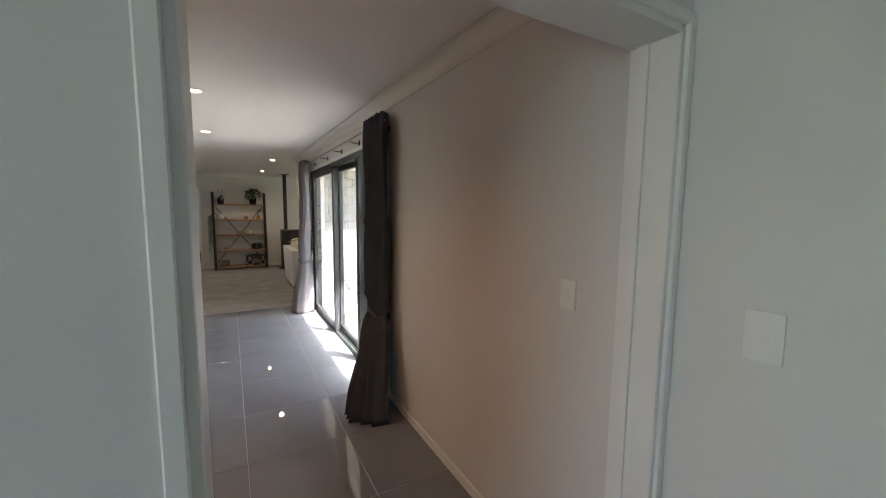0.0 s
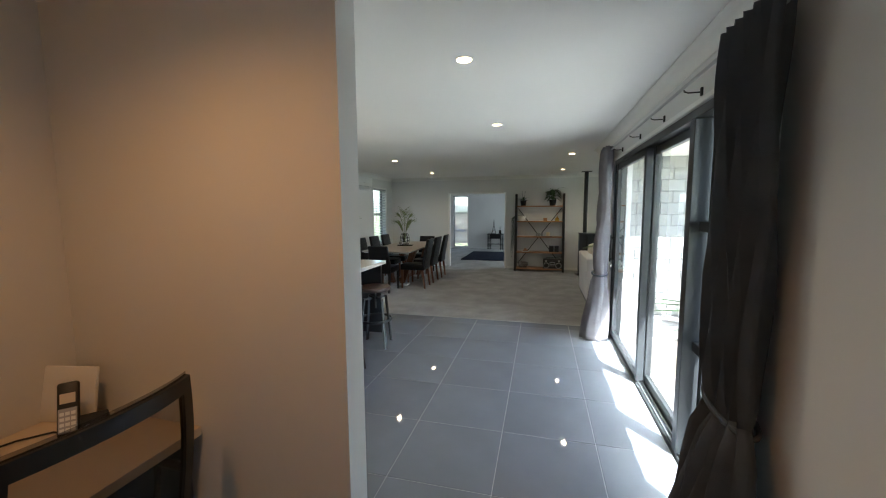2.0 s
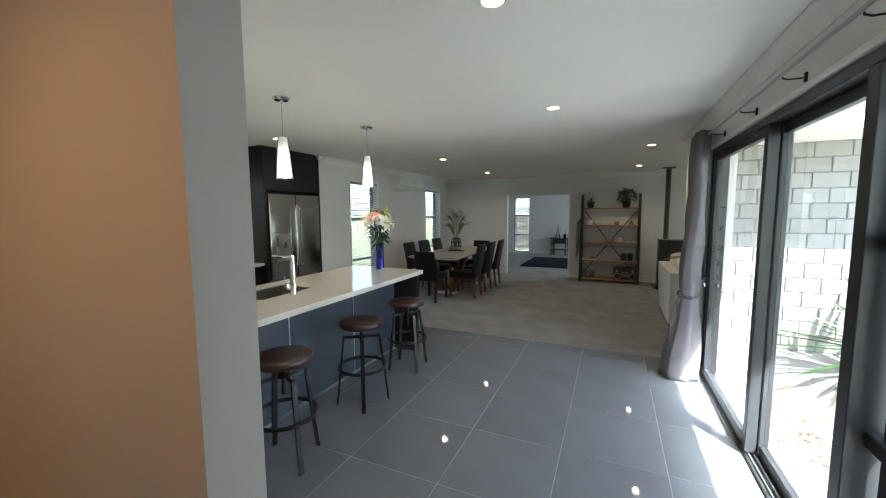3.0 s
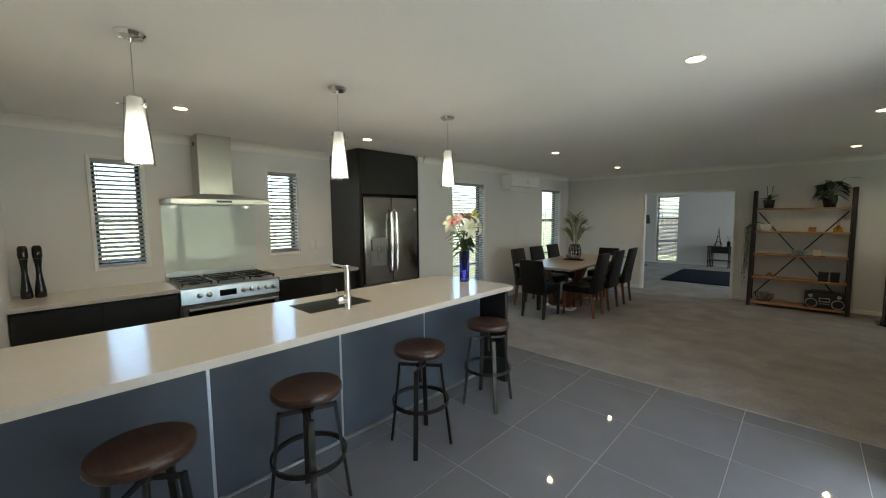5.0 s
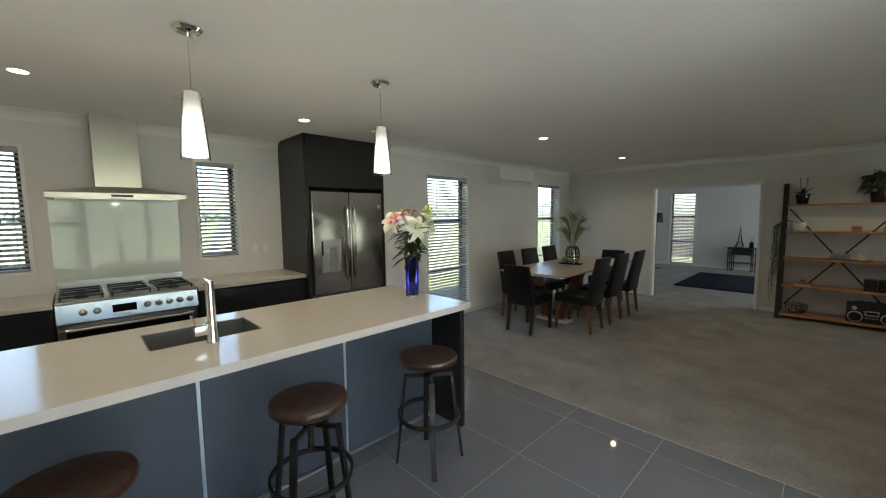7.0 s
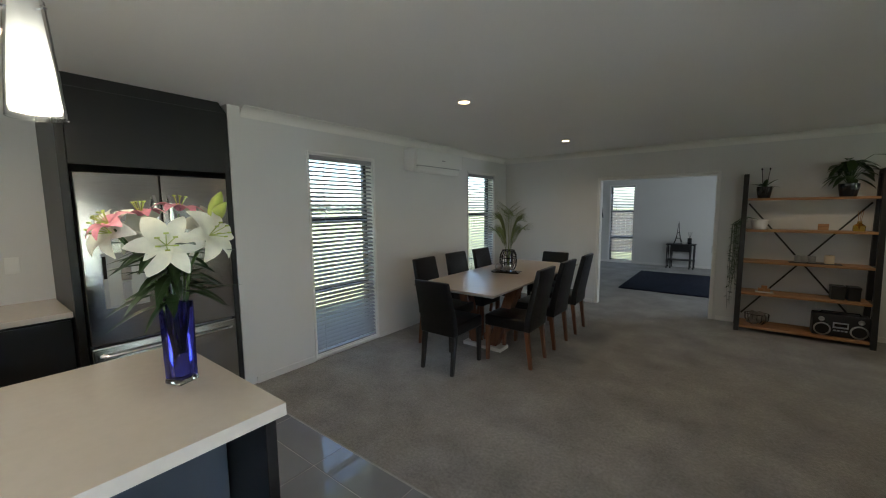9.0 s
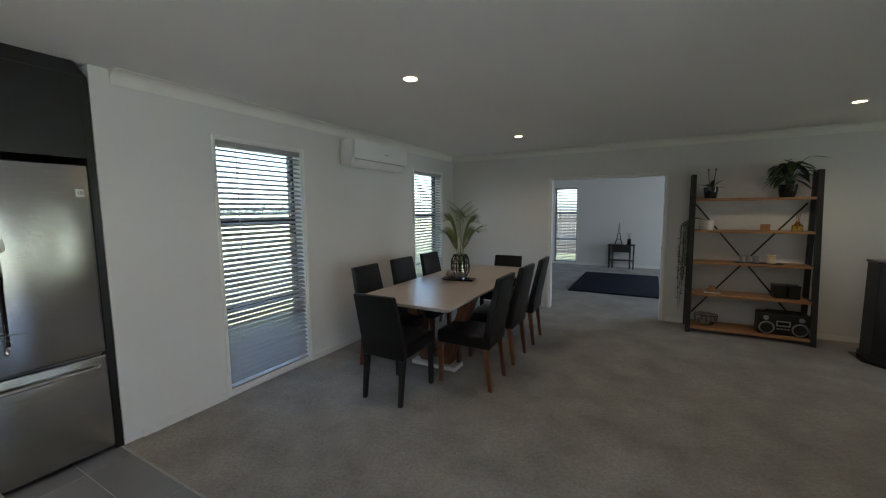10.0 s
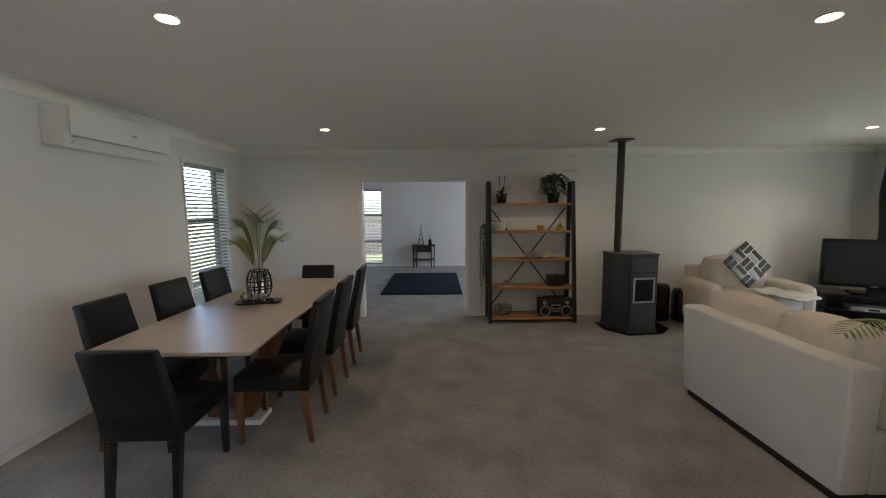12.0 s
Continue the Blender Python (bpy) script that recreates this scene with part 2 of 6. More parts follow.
def box(bm, x0, y0, z0, x1, y1, z1, bevel=0.0, seg=1):
    vs = [bm.verts.new((x, y, z)) for z in (z0, z1) for x, y in ((x0, y0), (x1, y0), (x1, y1), (x0, y1))]
    fs = [bm.faces.new([vs[i] for i in f]) for f in ((3, 2, 1, 0), (4, 5, 6, 7), (0, 1, 5, 4), (1, 2, 6, 5), (2, 3, 7, 6), (3, 0, 4, 7))]
    if bevel:
        es = list({e for f in fs for e in f.edges})
        bmesh.ops.bevel(bm, geom=es, offset=bevel, segments=seg, affect="EDGES", profile=0.5, clamp_overlap=True)
    return bm


def hull(bm, low, high, bevel=0.0, seg=1):
    """A closed prism between two rings of the same number of points."""
    a = [bm.verts.new(p) for p in low]
    b = [bm.verts.new(p) for p in high]
    n = len(a)
    fs = [bm.faces.new(a[::-1]), bm.faces.new(b)]
    fs += [bm.faces.new((a[i], a[(i + 1) % n], b[(i + 1) % n], b[i])) for i in range(n)]
    if bevel:
        es = list({e for f in fs for e in f.edges})
        bmesh.ops.bevel(bm, geom=es, offset=bevel, segments=seg, affect="EDGES", profile=0.5, clamp_overlap=True)
    return bm


def lathe(bm, profile, n=24, at=(0, 0, 0)):
    """Turn rows of (radius, z) round the z axis; ends are closed."""
    rings = [[bm.verts.new((at[0] + r * math.cos(2 * math.pi * i / n), at[1] + r * math.sin(2 * math.pi * i / n), at[2] + z)) for i in range(n)] for r, z in profile]
    for a, b in zip(rings, rings[1:]):
        for i in range(n):
            bm.faces.new((a[i], a[(i + 1) % n], b[(i + 1) % n], b[i]))
    bm.faces.new(rings[0][::-1])
    bm.faces.new(rings[-1])
    return bm


def tube(bm, points, radius, n=8, closed=False):
    """A round bar along points; radius may be one number or one for each point."""
    pts = [Vector(p) for p in points]
    rad = radius if isinstance(radius, (list, tuple)) else [radius] * len(pts)
    rings = []
    for i, p in enumerate(pts):
        a = pts[i - 1] if i or closed else p
        b = pts[(i + 1) % len(pts)] if i < len(pts) - 1 or closed else p
        d = (b - a).normalized()
        side = d.cross(Vector((0, 0, 1)))
        side = side.normalized() if side.length > 1e-3 else Vector((1, 0, 0))
        up = side.cross(d)
        rings.append([bm.verts.new(p + rad[i] * (math.cos(2 * math.pi * k / n) * side + math.sin(2 * math.pi * k / n) * up)) for k in range(n)])
    pairs = list(zip(rings, rings[1:])) + ([(rings[-1], rings[0])] if closed else [])
    for a, b in pairs:
        for k in range(n):
            bm.faces.new((a[k], a[(k + 1) % n], b[(k + 1) % n], b[k]))
    if not closed:
        bm.faces.new(rings[0][::-1])
        bm.faces.new(rings[-1])
    return bm


def bar(bm, a, b, w, d):
    """A flat bar of section w by d from a to b."""
    a, b = Vector(a), Vector(b)
    t = (b - a).normalized()
    s = t.cross(Vector((0, 1, 0)))
    s = s.normalized() if s.length > 1e-3 else Vector((1, 0, 0))
    u = s.cross(t)
    ring = [s * w / 2 + u * d / 2, -s * w / 2 + u * d / 2, -s * w / 2 - u * d / 2, s * w / 2 - u * d / 2]
    return hull(bm, [a + r for r in ring], [b + r for r in ring])


def leaf(bm, base, tip, width, droop=0.0, fold=0.25, n=5):
    """A pointed leaf with a folded midrib."""
    base, tip = Vector(base), Vector(tip)
    d = tip - base
    side = d.cross(Vector((0, 0, 1)))
    side = side.normalized() if side.length > 1e-4 else Vector((1, 0, 0))
    up = side.cross(d.normalized())
    rows = []
    for i in range(n + 1):
        t = i / n
        w = width * 0.5 * math.sin(math.pi * min(1, 0.08 + 0.92 * t)) ** 0.8 if i < n else 0.0005
        c = base + d * t + Vector((0, 0, -droop * t * t))
        rows.append([bm.verts.new(c - side * w + up * w * fold), bm.verts.new(c), bm.verts.new(c + side * w + up * w * fold)])
    for a, b in zip(rows, rows[1:]):
        for k in (0, 1):
            bm.faces.new((a[k], a[k + 1], b[k + 1], b[k]))
    return bm


def mesh_of(name, bm, mat, smooth=False):
    bmesh.ops.recalc_face_normals(bm, faces=bm.faces)
    me = bpy.data.meshes.new(name)
    bm.to_mesh(me)
    bm.free()
    me.materials.append(mat)
    if smooth:
        me.polygons.foreach_set("use_smooth", [True] * len(me.polygons))
        me.set_sharp_from_angle(angle=radians(40))
    return me


def part(name, bm, mat, parent, label="", smooth=False):
    ob = new(name, mesh_of(name, bm, mat, smooth))
    ob.parent = parent
    return tagged(ob, label) if label else ob


def shared(name, me, parent, m):
    ob = new(name, me)
    ob.parent = parent
    ob.matrix_basis = m
    return ob


def thing(name, m, label, category, group="", kind=""):
    ob = new(name)
    ob.empty_display_size = 0.1
    ob.matrix_basis = m
    return tagged(ob, label, category, group, kind)


def solid(name, bm, mat, label, category, kind="structure", smooth=False):
    return tagged(new(name, mesh_of(name, bm, mat, smooth)), label, category, "", kind)


def B():
    return bmesh.new()


def bx(*a, bevel=0.0, seg=1):
    return box(bmesh.new(), *a, bevel=bevel, seg=seg)

# ---------------------------------------------------------------- setting: walls, floor, ceiling
H = 2.4


def wall(name, x0, x1, y0, y1, openings=(), label="off-white painted plaster wall", z0=0.0, z1=H):
    """A straight wall; openings are (from, to, sill, head) along its long side."""
    bm = B()
    along_y = (y1 - y0) > (x1 - x0)
    s, e = (y0, y1) if along_y else (x0, x1)

    def block(a, b, lo, hi):
        if b - a > 1e-4 and hi - lo > 1e-4:
            box(bm, *((x0, a, lo, x1, b, hi) if along_y else (a, y0, lo, b, y1, hi)))

    at = s
    for a, b, lo, hi in sorted(openings):
        block(at, a, z0, z1)
        block(a, b, z0, lo)
        block(a, b, hi, z1)
        at = b
    block(at, e, z0, z1)
    return solid(name, bm, M_WALL, label, "wall")


WX, KX, NY, EX, SY = -3.63, -4.315, 11.6, 1.22, 7.8
W3 = (7.56, 8.39, 0.045, 2.09)
W4 = (10.355, 11.165, 0.045, 2.09)
W1 = (3.405, 3.79, 1.085, 2.12)
W2 = (4.985, 5.365, 1.095, 2.115)
W5 = (-3.03, -2.41, 0.04, 2.10)
OPEN = (-1.995, -0.505, 0.0, 1.96)
SLIDE = (3.35, 6.54, 0.0, 2.10)
DOORW = (0.065, 1.188, 0.0, 2.04)
wall("wall_west_dining", WX - 0.2, WX, 6.94, NY, [W3, W4])
wall("wall_west_kitchen", KX - 0.2, KX, 2.742, 6.94, [W1, W2])
wall("wall_kitchen_return", KX, WX, 6.84, 6.94)
wall("wall_north", WX - 0.2, 5.5, NY, NY + 0.12, [OPEN])
wall("wall_partition", KX, -0.212, 2.742, 2.862, label="painted partition wall end beside the study nook")
wall("wall_study_west", -1.54, -1.44, 1.266, 2.742)
wall("wall_doorway", -2.6, EX, 1.124, 1.266, [DOORW])
wall("wall_east", EX, EX + 0.2, -2.5, SY, [SLIDE])
wall("wall_living_south", EX + 0.2, 5.5, 7.66, SY)
wall("wall_living_east", 5.3, 5.5, SY, NY, [(8.5, 10.2, 0.0, 2.1)])
wall("wall_hall_west", -2.6, -2.4, -2.5, 1.124, [(-1.0, 0.9, 0.5, 2.1)])
wall("wall_hall_south", -2.6, EX + 0.2, -2.7, -2.5)
wall("wall_back_room_west", WX - 0.2, WX, NY + 0.12, 16.55)
wall("wall_back_room_north", WX - 0.2, 2.2, 16.55, 16.75, [W5])
wall("wall_back_room_east", 2.0, 2.2, NY + 0.12, 16.55, [(12.8, 15.2, 0.4, 2.1)])

solid("ceiling", box(bx(-4.6, -2.7, H, EX + 0.2, 16.75, H + 0.1), EX + 0.2, 7.6, H, 5.5, 16.75, H + 0.1), M_CEIL, "matt white plasterboard ceiling", "ceiling")
solid("carpet_floor", bx(WX, 6.83, -0.1, 5.3, 16.55, 0.004), M_CARPET, "mid-grey cut pile carpet in dining and living rooms", "carpet")
floor = solid("floor", bx(KX, -2.5, -0.1, EX, 6.826, 0.0022), M_GROUT, "polished grey porcelain floor tiles with pale joints", "tiled floor")
solid("floor_trim", bx(WX, 6.822, -0.001, EX, 6.83, 0.0045, bevel=0.001), M_GROUT, "thin pale joint strip between tiles and carpet", "trim")
solid("hall_carpet", bx(-2.4, -2.5, 0.0024, EX, 1.124, 0.006), M_CARPET, "grey carpet of the room behind the doorway", "carpet")


def cornice(name, runs):
    """A concave cornice; each run is (ax, ay, bx, by, nx, ny) with n pointing into the room."""
    bm = B()
    prof = [(0.0, 0.085), (0.006, 0.085)] + [(0.085 - 0.079 * math.cos(a), 0.085 - 0.079 * math.sin(a)) for a in [math.pi / 2 * i / 7 for i in range(1, 8)]] + [(0.085, 0.0), (0.0, 0.0)]
    for ax, ay, bx_, by, nx, ny in runs:
        low = [(ax + nx * d, ay + ny * d, H - 0.001 - h) for d, h in prof]
        high = [(bx_ + nx * d, by + ny * d, H - 0.001 - h) for d, h in prof]
        hull(bm, low, high)
    return solid(name, bm, M_COVE, "cream coved cornice where walls meet the ceiling", "cornice")


cornice("cornice", [
    (WX, 6.94, WX, NY - 0.085, 1, 0), (WX, NY, 5.3, NY, 0, -1), (KX, 2.862, KX, 5.83, 1, 0), (KX + 0.085, 2.862, -0.212, 2.862, 0, 1),
    (EX, 1.266, EX, SY, -1, 0), (-0.212, 2.742, -1.44, 2.742, 0, -1), (5.3, SY, 5.3, NY, -1, 0),
    (WX, 16.55, 2.0, 16.55, 0, -1), (WX, NY + 0.12, WX, 16.55, 1, 0), (2.0, NY + 0.12, 2.0, 16.55, -1, 0),
])


def skirting(name, runs, mat=None, label="low white painted skirting board"):
    bm = B()
    for x0, y0, x1, y1 in runs:
        box(bm, x0, y0, 0.0, x1, y1, 0.065, bevel=0.003)
    return solid(name, bm, mat or M_TRIM, label, "skirting")


skirting("baseboard", [
    (EX - 0.012, 1.285, EX, 3.33), (EX - 0.012, 6.6, EX, SY),
    (WX + 0.012, NY - 0.012, -2.06, NY), (-0.44, NY - 0.012, 5.3, NY), (-1.4, 2.730, -0.214, 2.742), (-0.212, 2.742, -0.200, 2.862),
    (WX, 16.538, 2.0, 16.55),
])
skirting("baseboard", [(WX, 6.94, WX + 0.012, 7.53), (WX, 8.42, WX + 0.012, 10.33), (WX, 11.19, WX + 0.012, NY)], M_WALL, "low skirting board in the wall's off-white paint")


def frame_trim(name, axis, at, out, a, b, lo, hi, w=0.045, t=0.014, sill=True):
    """Architrave round an opening. axis: 'x' wall lies at x=at, 'y' wall at y=at; out: +1 or -1 towards the viewer."""
    bm = B()
    p, q = sorted((at, at + out * t))

    def piece(u0, u1, z0, z1):
        box(bm, *((p, u0, z0, q, u1, z1) if axis == "x" else (u0, p, z0, u1, q, z1)), bevel=0.003)

    piece(a - w, a, lo - (w if sill else 0), hi + w)
    piece(b, b + w, lo - (w if sill else 0), hi + w)
    piece(a, b, hi, hi + w)
    if sill:
        piece(a, b, lo - w, lo)
    return solid(name, bm, M_TRIM, "white painted architrave round the opening", "architrave")


for i, (ax, at, out, o, sill) in enumerate([("x", WX, 1, W3, True), ("x", WX, 1, W4, True), ("x", KX, 1, W1, True), ("x", KX, 1, W2, True), ("y", 16.55, -1, W5, True),
                                            ("y", NY, -1, OPEN, False), ("y", NY + 0.12, 1, OPEN, False), ("x", EX, -1, SLIDE, False), ("y", 1.124, -1, DOORW, False), ("y", 1.266, 1, DOORW, False)]):
    frame_trim("trim", ax, at, out, *o, w=0.02 if i in (2, 3) else 0.03 if i > 4 else 0.022, sill=sill)
# jamb linings
jl = B()
box(jl, -2.0, NY - 0.002, 0, -1.98, NY + 0.122, 1.96)
box(jl, -0.52, NY - 0.002, 0, -0.50, NY + 0.122, 1.96)
box(jl, -1.98, NY - 0.002, 1.945, -0.52, NY + 0.122, 1.965)
solid("door_1", jl, M_TRIM, "white lined opening to the carpeted back room", "doorway")
jl = B()
box(jl, 0.062, 1.122, 0, 0.082, 1.268, 2.03, bevel=0.002)
box(jl, 1.172, 1.122, 0, 1.192, 1.268, 2.03, bevel=0.002)
box(jl, 0.082, 1.122, 2.02, 1.172, 1.268, 2.045, bevel=0.002)
box(jl, 1.162, 1.205, 0, 1.172, 1.24, 2.02, bevel=0.002)
solid("door_2", jl, M_TRIM, "white painted door lining with stop bead", "doorway")


# ---------------------------------------------------------------- windows and blinds
def pane_window(name, axis, at, a, b, lo, hi, bars, out, label):
    """Dark aluminium window in the outer half of a wall; at: inner wall face, out: towards outdoors."""
    w = thing(name, pose(0, 0, 0), label, "window", kind="structure")
    d0, d1 = sorted((at + out * 0.11, at + out * 0.17))
    g0, g1 = sorted((at + out * 0.138, at + out * 0.144))

    def piece(nm, u0, u1, z0, z1, p=d0, q=d1, mat=M_ALU, bevel=0.004):
        return part(nm, bx(*((p, u0, z0, q, u1, z1) if axis == "x" else (u0, p, z0, u1, q, z1)), bevel=bevel), mat, w)

    f = 0.045
    bars = sorted(bars)
    piece("window_frame", a, a + f, lo, hi)
    piece("window_frame", b - f, b, lo, hi)
    piece("window_frame", a + f, b - f, hi - f, hi)
    piece("window_frame", a + f, b - f, lo, lo + f)
    edges = [lo + f] + [v for z in bars for v in (z - 0.025, z + 0.025)] + [hi - f]
    for z in bars:
        piece("transom", a + f, b - f, z - 0.025, z + 0.025)
    for z0, z1 in zip(edges[::2], edges[1::2]):
        g = piece("pane", a + f, b - f, z0, z1, g0, g1, M_GLASS, 0.0)
        g.visible_shadow = False
    # painted reveal lining
    r0, r1 = sorted((at + out * 0.001, at + out * 0.11))
    for u0, u1, z0, z1 in ((a, a + 0.012, lo, hi), (b - 0.012, b, lo, hi), (a + 0.012, b - 0.012, hi - 0.012, hi), (a + 0.012, b - 0.012, lo, lo + 0.012)):
        piece("reveal", u0, u1, z0, z1, r0, r1, M_TRIM, 0.0)
    return w


pane_window("window_1", "x", KX, *W1, [], -1, "narrow dark aluminium kitchen window")
pane_window("window_2", "x", KX, *W2, [], -1, "narrow dark aluminium kitchen window")
pane_window("window_3", "x", WX, *W3, [1.42, 0.70], -1, "tall dark aluminium window behind venetian blind")
pane_window("window_4", "x", WX, *W4, [1.42, 0.70], -1, "tall dark aluminium window behind venetian blind")
pane_window("window_5", "y", 16.55, *W5, [1.42, 0.70], 1, "tall dark aluminium window in the back room")


def blind(axis, at, out, a, b, lo, hi, tilt, label):
    """A lowered venetian blind: headrail, slats, bottom rail, ladder cords and wand."""
    bl = thing("venetian_blind", pose(0, 0, 0), label, "blind", "venetian blinds")
    c = at + out * 0.03
    wdt = b - a - 0.028

    def at_pose(u, z, r):
        return pose(c, u, z, 0, r, 0) if axis == "x" else pose(u, c, z, 0, r, 90)

    mid = (a + b) / 2
    part("headrail", bx(-0.028, -wdt / 2, -0.022, 0.028, wdt / 2, 0.022, bevel=0.003), M_BLIND, bl).matrix_basis = at_pose(mid, hi - 0.036, 0)
    bm = B()
    n = 5
    rows = []
    for i in range(n + 1):
        x = -0.0255 + 0.051 * i / n
        z = 0.003 * (1 - (2 * i / n - 1) ** 2)
        rows.append([bm.verts.new((x, s * wdt / 2, z + k)) for s in (-1, 1) for k in (-0.0012, 0.0012)])
    for p, q in zip(rows, rows[1:]):
        for i, j in ((0, 2), (2, 3), (3, 1), (1, 0)):
            bm.faces.new((p[i], p[j], q[j], q[i]))
    bm.faces.new(rows[0])
    bm.faces.new(rows[-1])
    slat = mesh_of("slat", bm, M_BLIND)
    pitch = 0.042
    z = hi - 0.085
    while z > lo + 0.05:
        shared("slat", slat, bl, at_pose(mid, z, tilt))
        z -= pitch
    part("bottom_rail", bx(-0.024, -wdt / 2, -0.009, 0.024, wdt / 2, 0.009, bevel=0.003), M_BLIND, bl).matrix_basis = at_pose(mid, lo + 0.024, 0)
    for u in (a + 0.12, b - 0.12) if b - a > 0.5 else (a + 0.07, b - 0.07):
        for d in (-0.02, 0.02):
            bm = B()
            tube(bm, [(0, 0, lo + 0.02), (0, 0, hi - 0.05)], 0.0012, 5)
            part("ladder_cord", bm, M_BLIND, bl).matrix_basis = pose(c + d, u, 0) if axis == "x" else pose(u, c + d, 0)
    bm = B()
    tube(bm, [(0, 0, hi - 0.06), (0, 0, hi - 0.06 - 0.4 * (hi - lo))], 0.004, 6)
    u = a + 0.17 if b - a > 0.5 else a + 0.05
    part("tilt_wand", bm, M_SILVERGREY, bl, "grey tilt wand").matrix_basis = pose(c - out * 0.032, u, 0) if axis == "x" else pose(u, c - out * 0.032, 0)
    return bl


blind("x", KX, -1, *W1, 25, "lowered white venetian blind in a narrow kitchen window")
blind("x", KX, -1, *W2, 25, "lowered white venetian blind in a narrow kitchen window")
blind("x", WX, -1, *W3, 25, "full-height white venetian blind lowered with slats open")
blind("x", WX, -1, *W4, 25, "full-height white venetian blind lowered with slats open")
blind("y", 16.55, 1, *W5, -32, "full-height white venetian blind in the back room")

# ---- glazed sliding door unit in the east wall
sd = thing("window_6", pose(0, 0, 0), "black aluminium sliding door with fixed side window", "sliding door", kind="structure")


def sdp(nm, x0, y0, z0, x1, y1, z1, mat=M_ALU, bevel=0.004, label=""):
    return part(nm, bx(x0, y0, z0, x1, y1, z1, bevel=bevel), mat, sd, label)


sdp("head_frame", 1.225, SLIDE[0], 2.045, 1.355, SLIDE[1], 2.098)
sdp("sill_track", 1.225, SLIDE[0], -0.02, 1.355, SLIDE[1], 0.022)
for xx in (1.245, 1.275, 1.305, 1.335):
    sdp("track_rail", xx, SLIDE[0] + 0.05, 0.022, xx + 0.006, SLIDE[1] - 0.05, 0.034, M_STRIP, 0.0)
sdp("jamb_frame", 1.225, SLIDE[0], 0.022, 1.355, SLIDE[0] + 0.045, 2.045)
sdp("jamb_frame", 1.225, SLIDE[1] - 0.045, 0.022, 1.355, SLIDE[1], 2.045)
sdp("mullion", 1.225, 4.155, 0.022, 1.345, 4.230, 2.045)
sdp("meeting_stile", 1.225, 5.170, 0.036, 1.285, 5.225, 2.045)
sdp("meeting_stile", 1.29, 5.160, 0.036, 1.345, 5.220, 2.045)
for y0, y1, x0 in ((4.230, 5.160, 1.295), (5.225, 6.40, 1.235)):
    sdp("door_rail", x0, y0, 0.036, x0 + 0.045, y1, 0.10)
    sdp("door_rail", x0, y0, 1.985, x0 + 0.045, y1, 2.045)
    g = sdp("pane", x0 + 0.02, y0, 0.10, x0 + 0.026, y1, 1.985, M_GLASS, 0.0)
    g.visible_shadow = False
sdp("lock_stile", 1.232, 6.40, 0.036, 1.282, 6.495, 2.045)
sdp("transom", 1.28, 3.395, 1.405, 1.345, 4.155, 1.465)
sdp("transom", 1.28, 3.395, 0.690, 1.345, 4.155, 0.750)
sdp("sash_stile", 1.30, 4.05, 0.036, 1.345, 4.10, 2.045)
for z0, z1 in ((0.036, 0.690), (0.750, 1.405), (1.465, 2.045)):
    g = sdp("pane", 1.316, 3.395, z0, 1.322, 4.05, z1, M_GLASS, 0.0)
    g.visible_shadow = False
bm = B()
tube(bm, [(1.232, 6.45, 0.95), (1.19, 6.45, 0.95)], 0.008)
tube(bm, [(1.232, 6.45, 1.20), (1.19, 6.45, 1.20)], 0.008)
tube(bm, [(1.19, 6.45, 0.92), (1.19, 6.45, 1.23)], 0.010)
part("door_handle", bm, M_BLACK, sd, "black pull handle")
part("lock_barrel", lathe(B(), [(0.012, 0), (0.012, 0.03), (0.006, 0.035)], 12, (1.20, 6.43, 0.86)), M_CHROME, sd, "chrome key barrel")
# east glazing of the living room
pane_window("window_7", "x", 5.3, 8.5, 10.2, 0.0, 2.1, [], 1, "wide dark aluminium living room glazing")
pane_window("window_8", "x", -2.4, -1.0, 0.9, 0.5, 2.1, [], -1, "plain dark aluminium window")
# unseen back room window, added to hold the fill lamp
pane_window("added_window_9", "x", 2.0, 12.8, 15.2, 0.4, 2.1, [], 1, "plain dark aluminium window")

# ---------------------------------------------------------------- outdoors
solid("ground", bx(-400, -400, -0.6, 400, 400, -0.14), M_LAWN, "mown green lawn reaching to the horizon", "lawn")
solid("patio", bx(EX + 0.2, -2.5, -0.14, 9.0, 7.6, -0.09), M_PATIO, "pale sunlit concrete patio with dry bedding", "patio")
solid("eave", bx(EX + 0.2, -2.7, 2.26, 2.13, 6.88, 2.40), M_SOFFIT, "pale painted soffit under the roof edge", "eave")
solid("eave_living", bx(EX + 0.2, 6.88, 2.26, 6.0, 7.66, 2.40), M_SOFFIT, "pale painted soffit under the roof edge", "eave")
solid("eave_kitchen", bx(-5.1, 2.0, 2.3, KX - 0.2, 6.94, 2.4), M_SOFFIT, "pale painted soffit under the roof edge", "eave")
# unseen deep slab, added to stop sun entering the living room's east glazing
solid("sun_blocker_living_east", bx(5.5, 7.66, 2.3, 7.6, 12.4, 2.4), M_SOFFIT, "pale painted soffit under the roof edge", "eave")
solid("eave_west", bx(-4.5, 6.94, 2.3, WX - 0.2, 17.3, 2.4), M_SOFFIT, "pale painted soffit under the roof edge", "eave")
# neighbouring gable seen over the courtyard
gable = thing("garage_roof", pose(0, 0, 0), "blue-grey metal gable roof beyond the courtyard", "roof")
part("roof", hull(B(), [(7.0, 12.0, 2.45), (11.0, 12.0, 2.45), (9.0, 12.0, 3.3)], [(7.0, 18.0, 2.45), (11.0, 18.0, 2.45), (9.0, 18.0, 3.3)]), M_ROOF, gable)
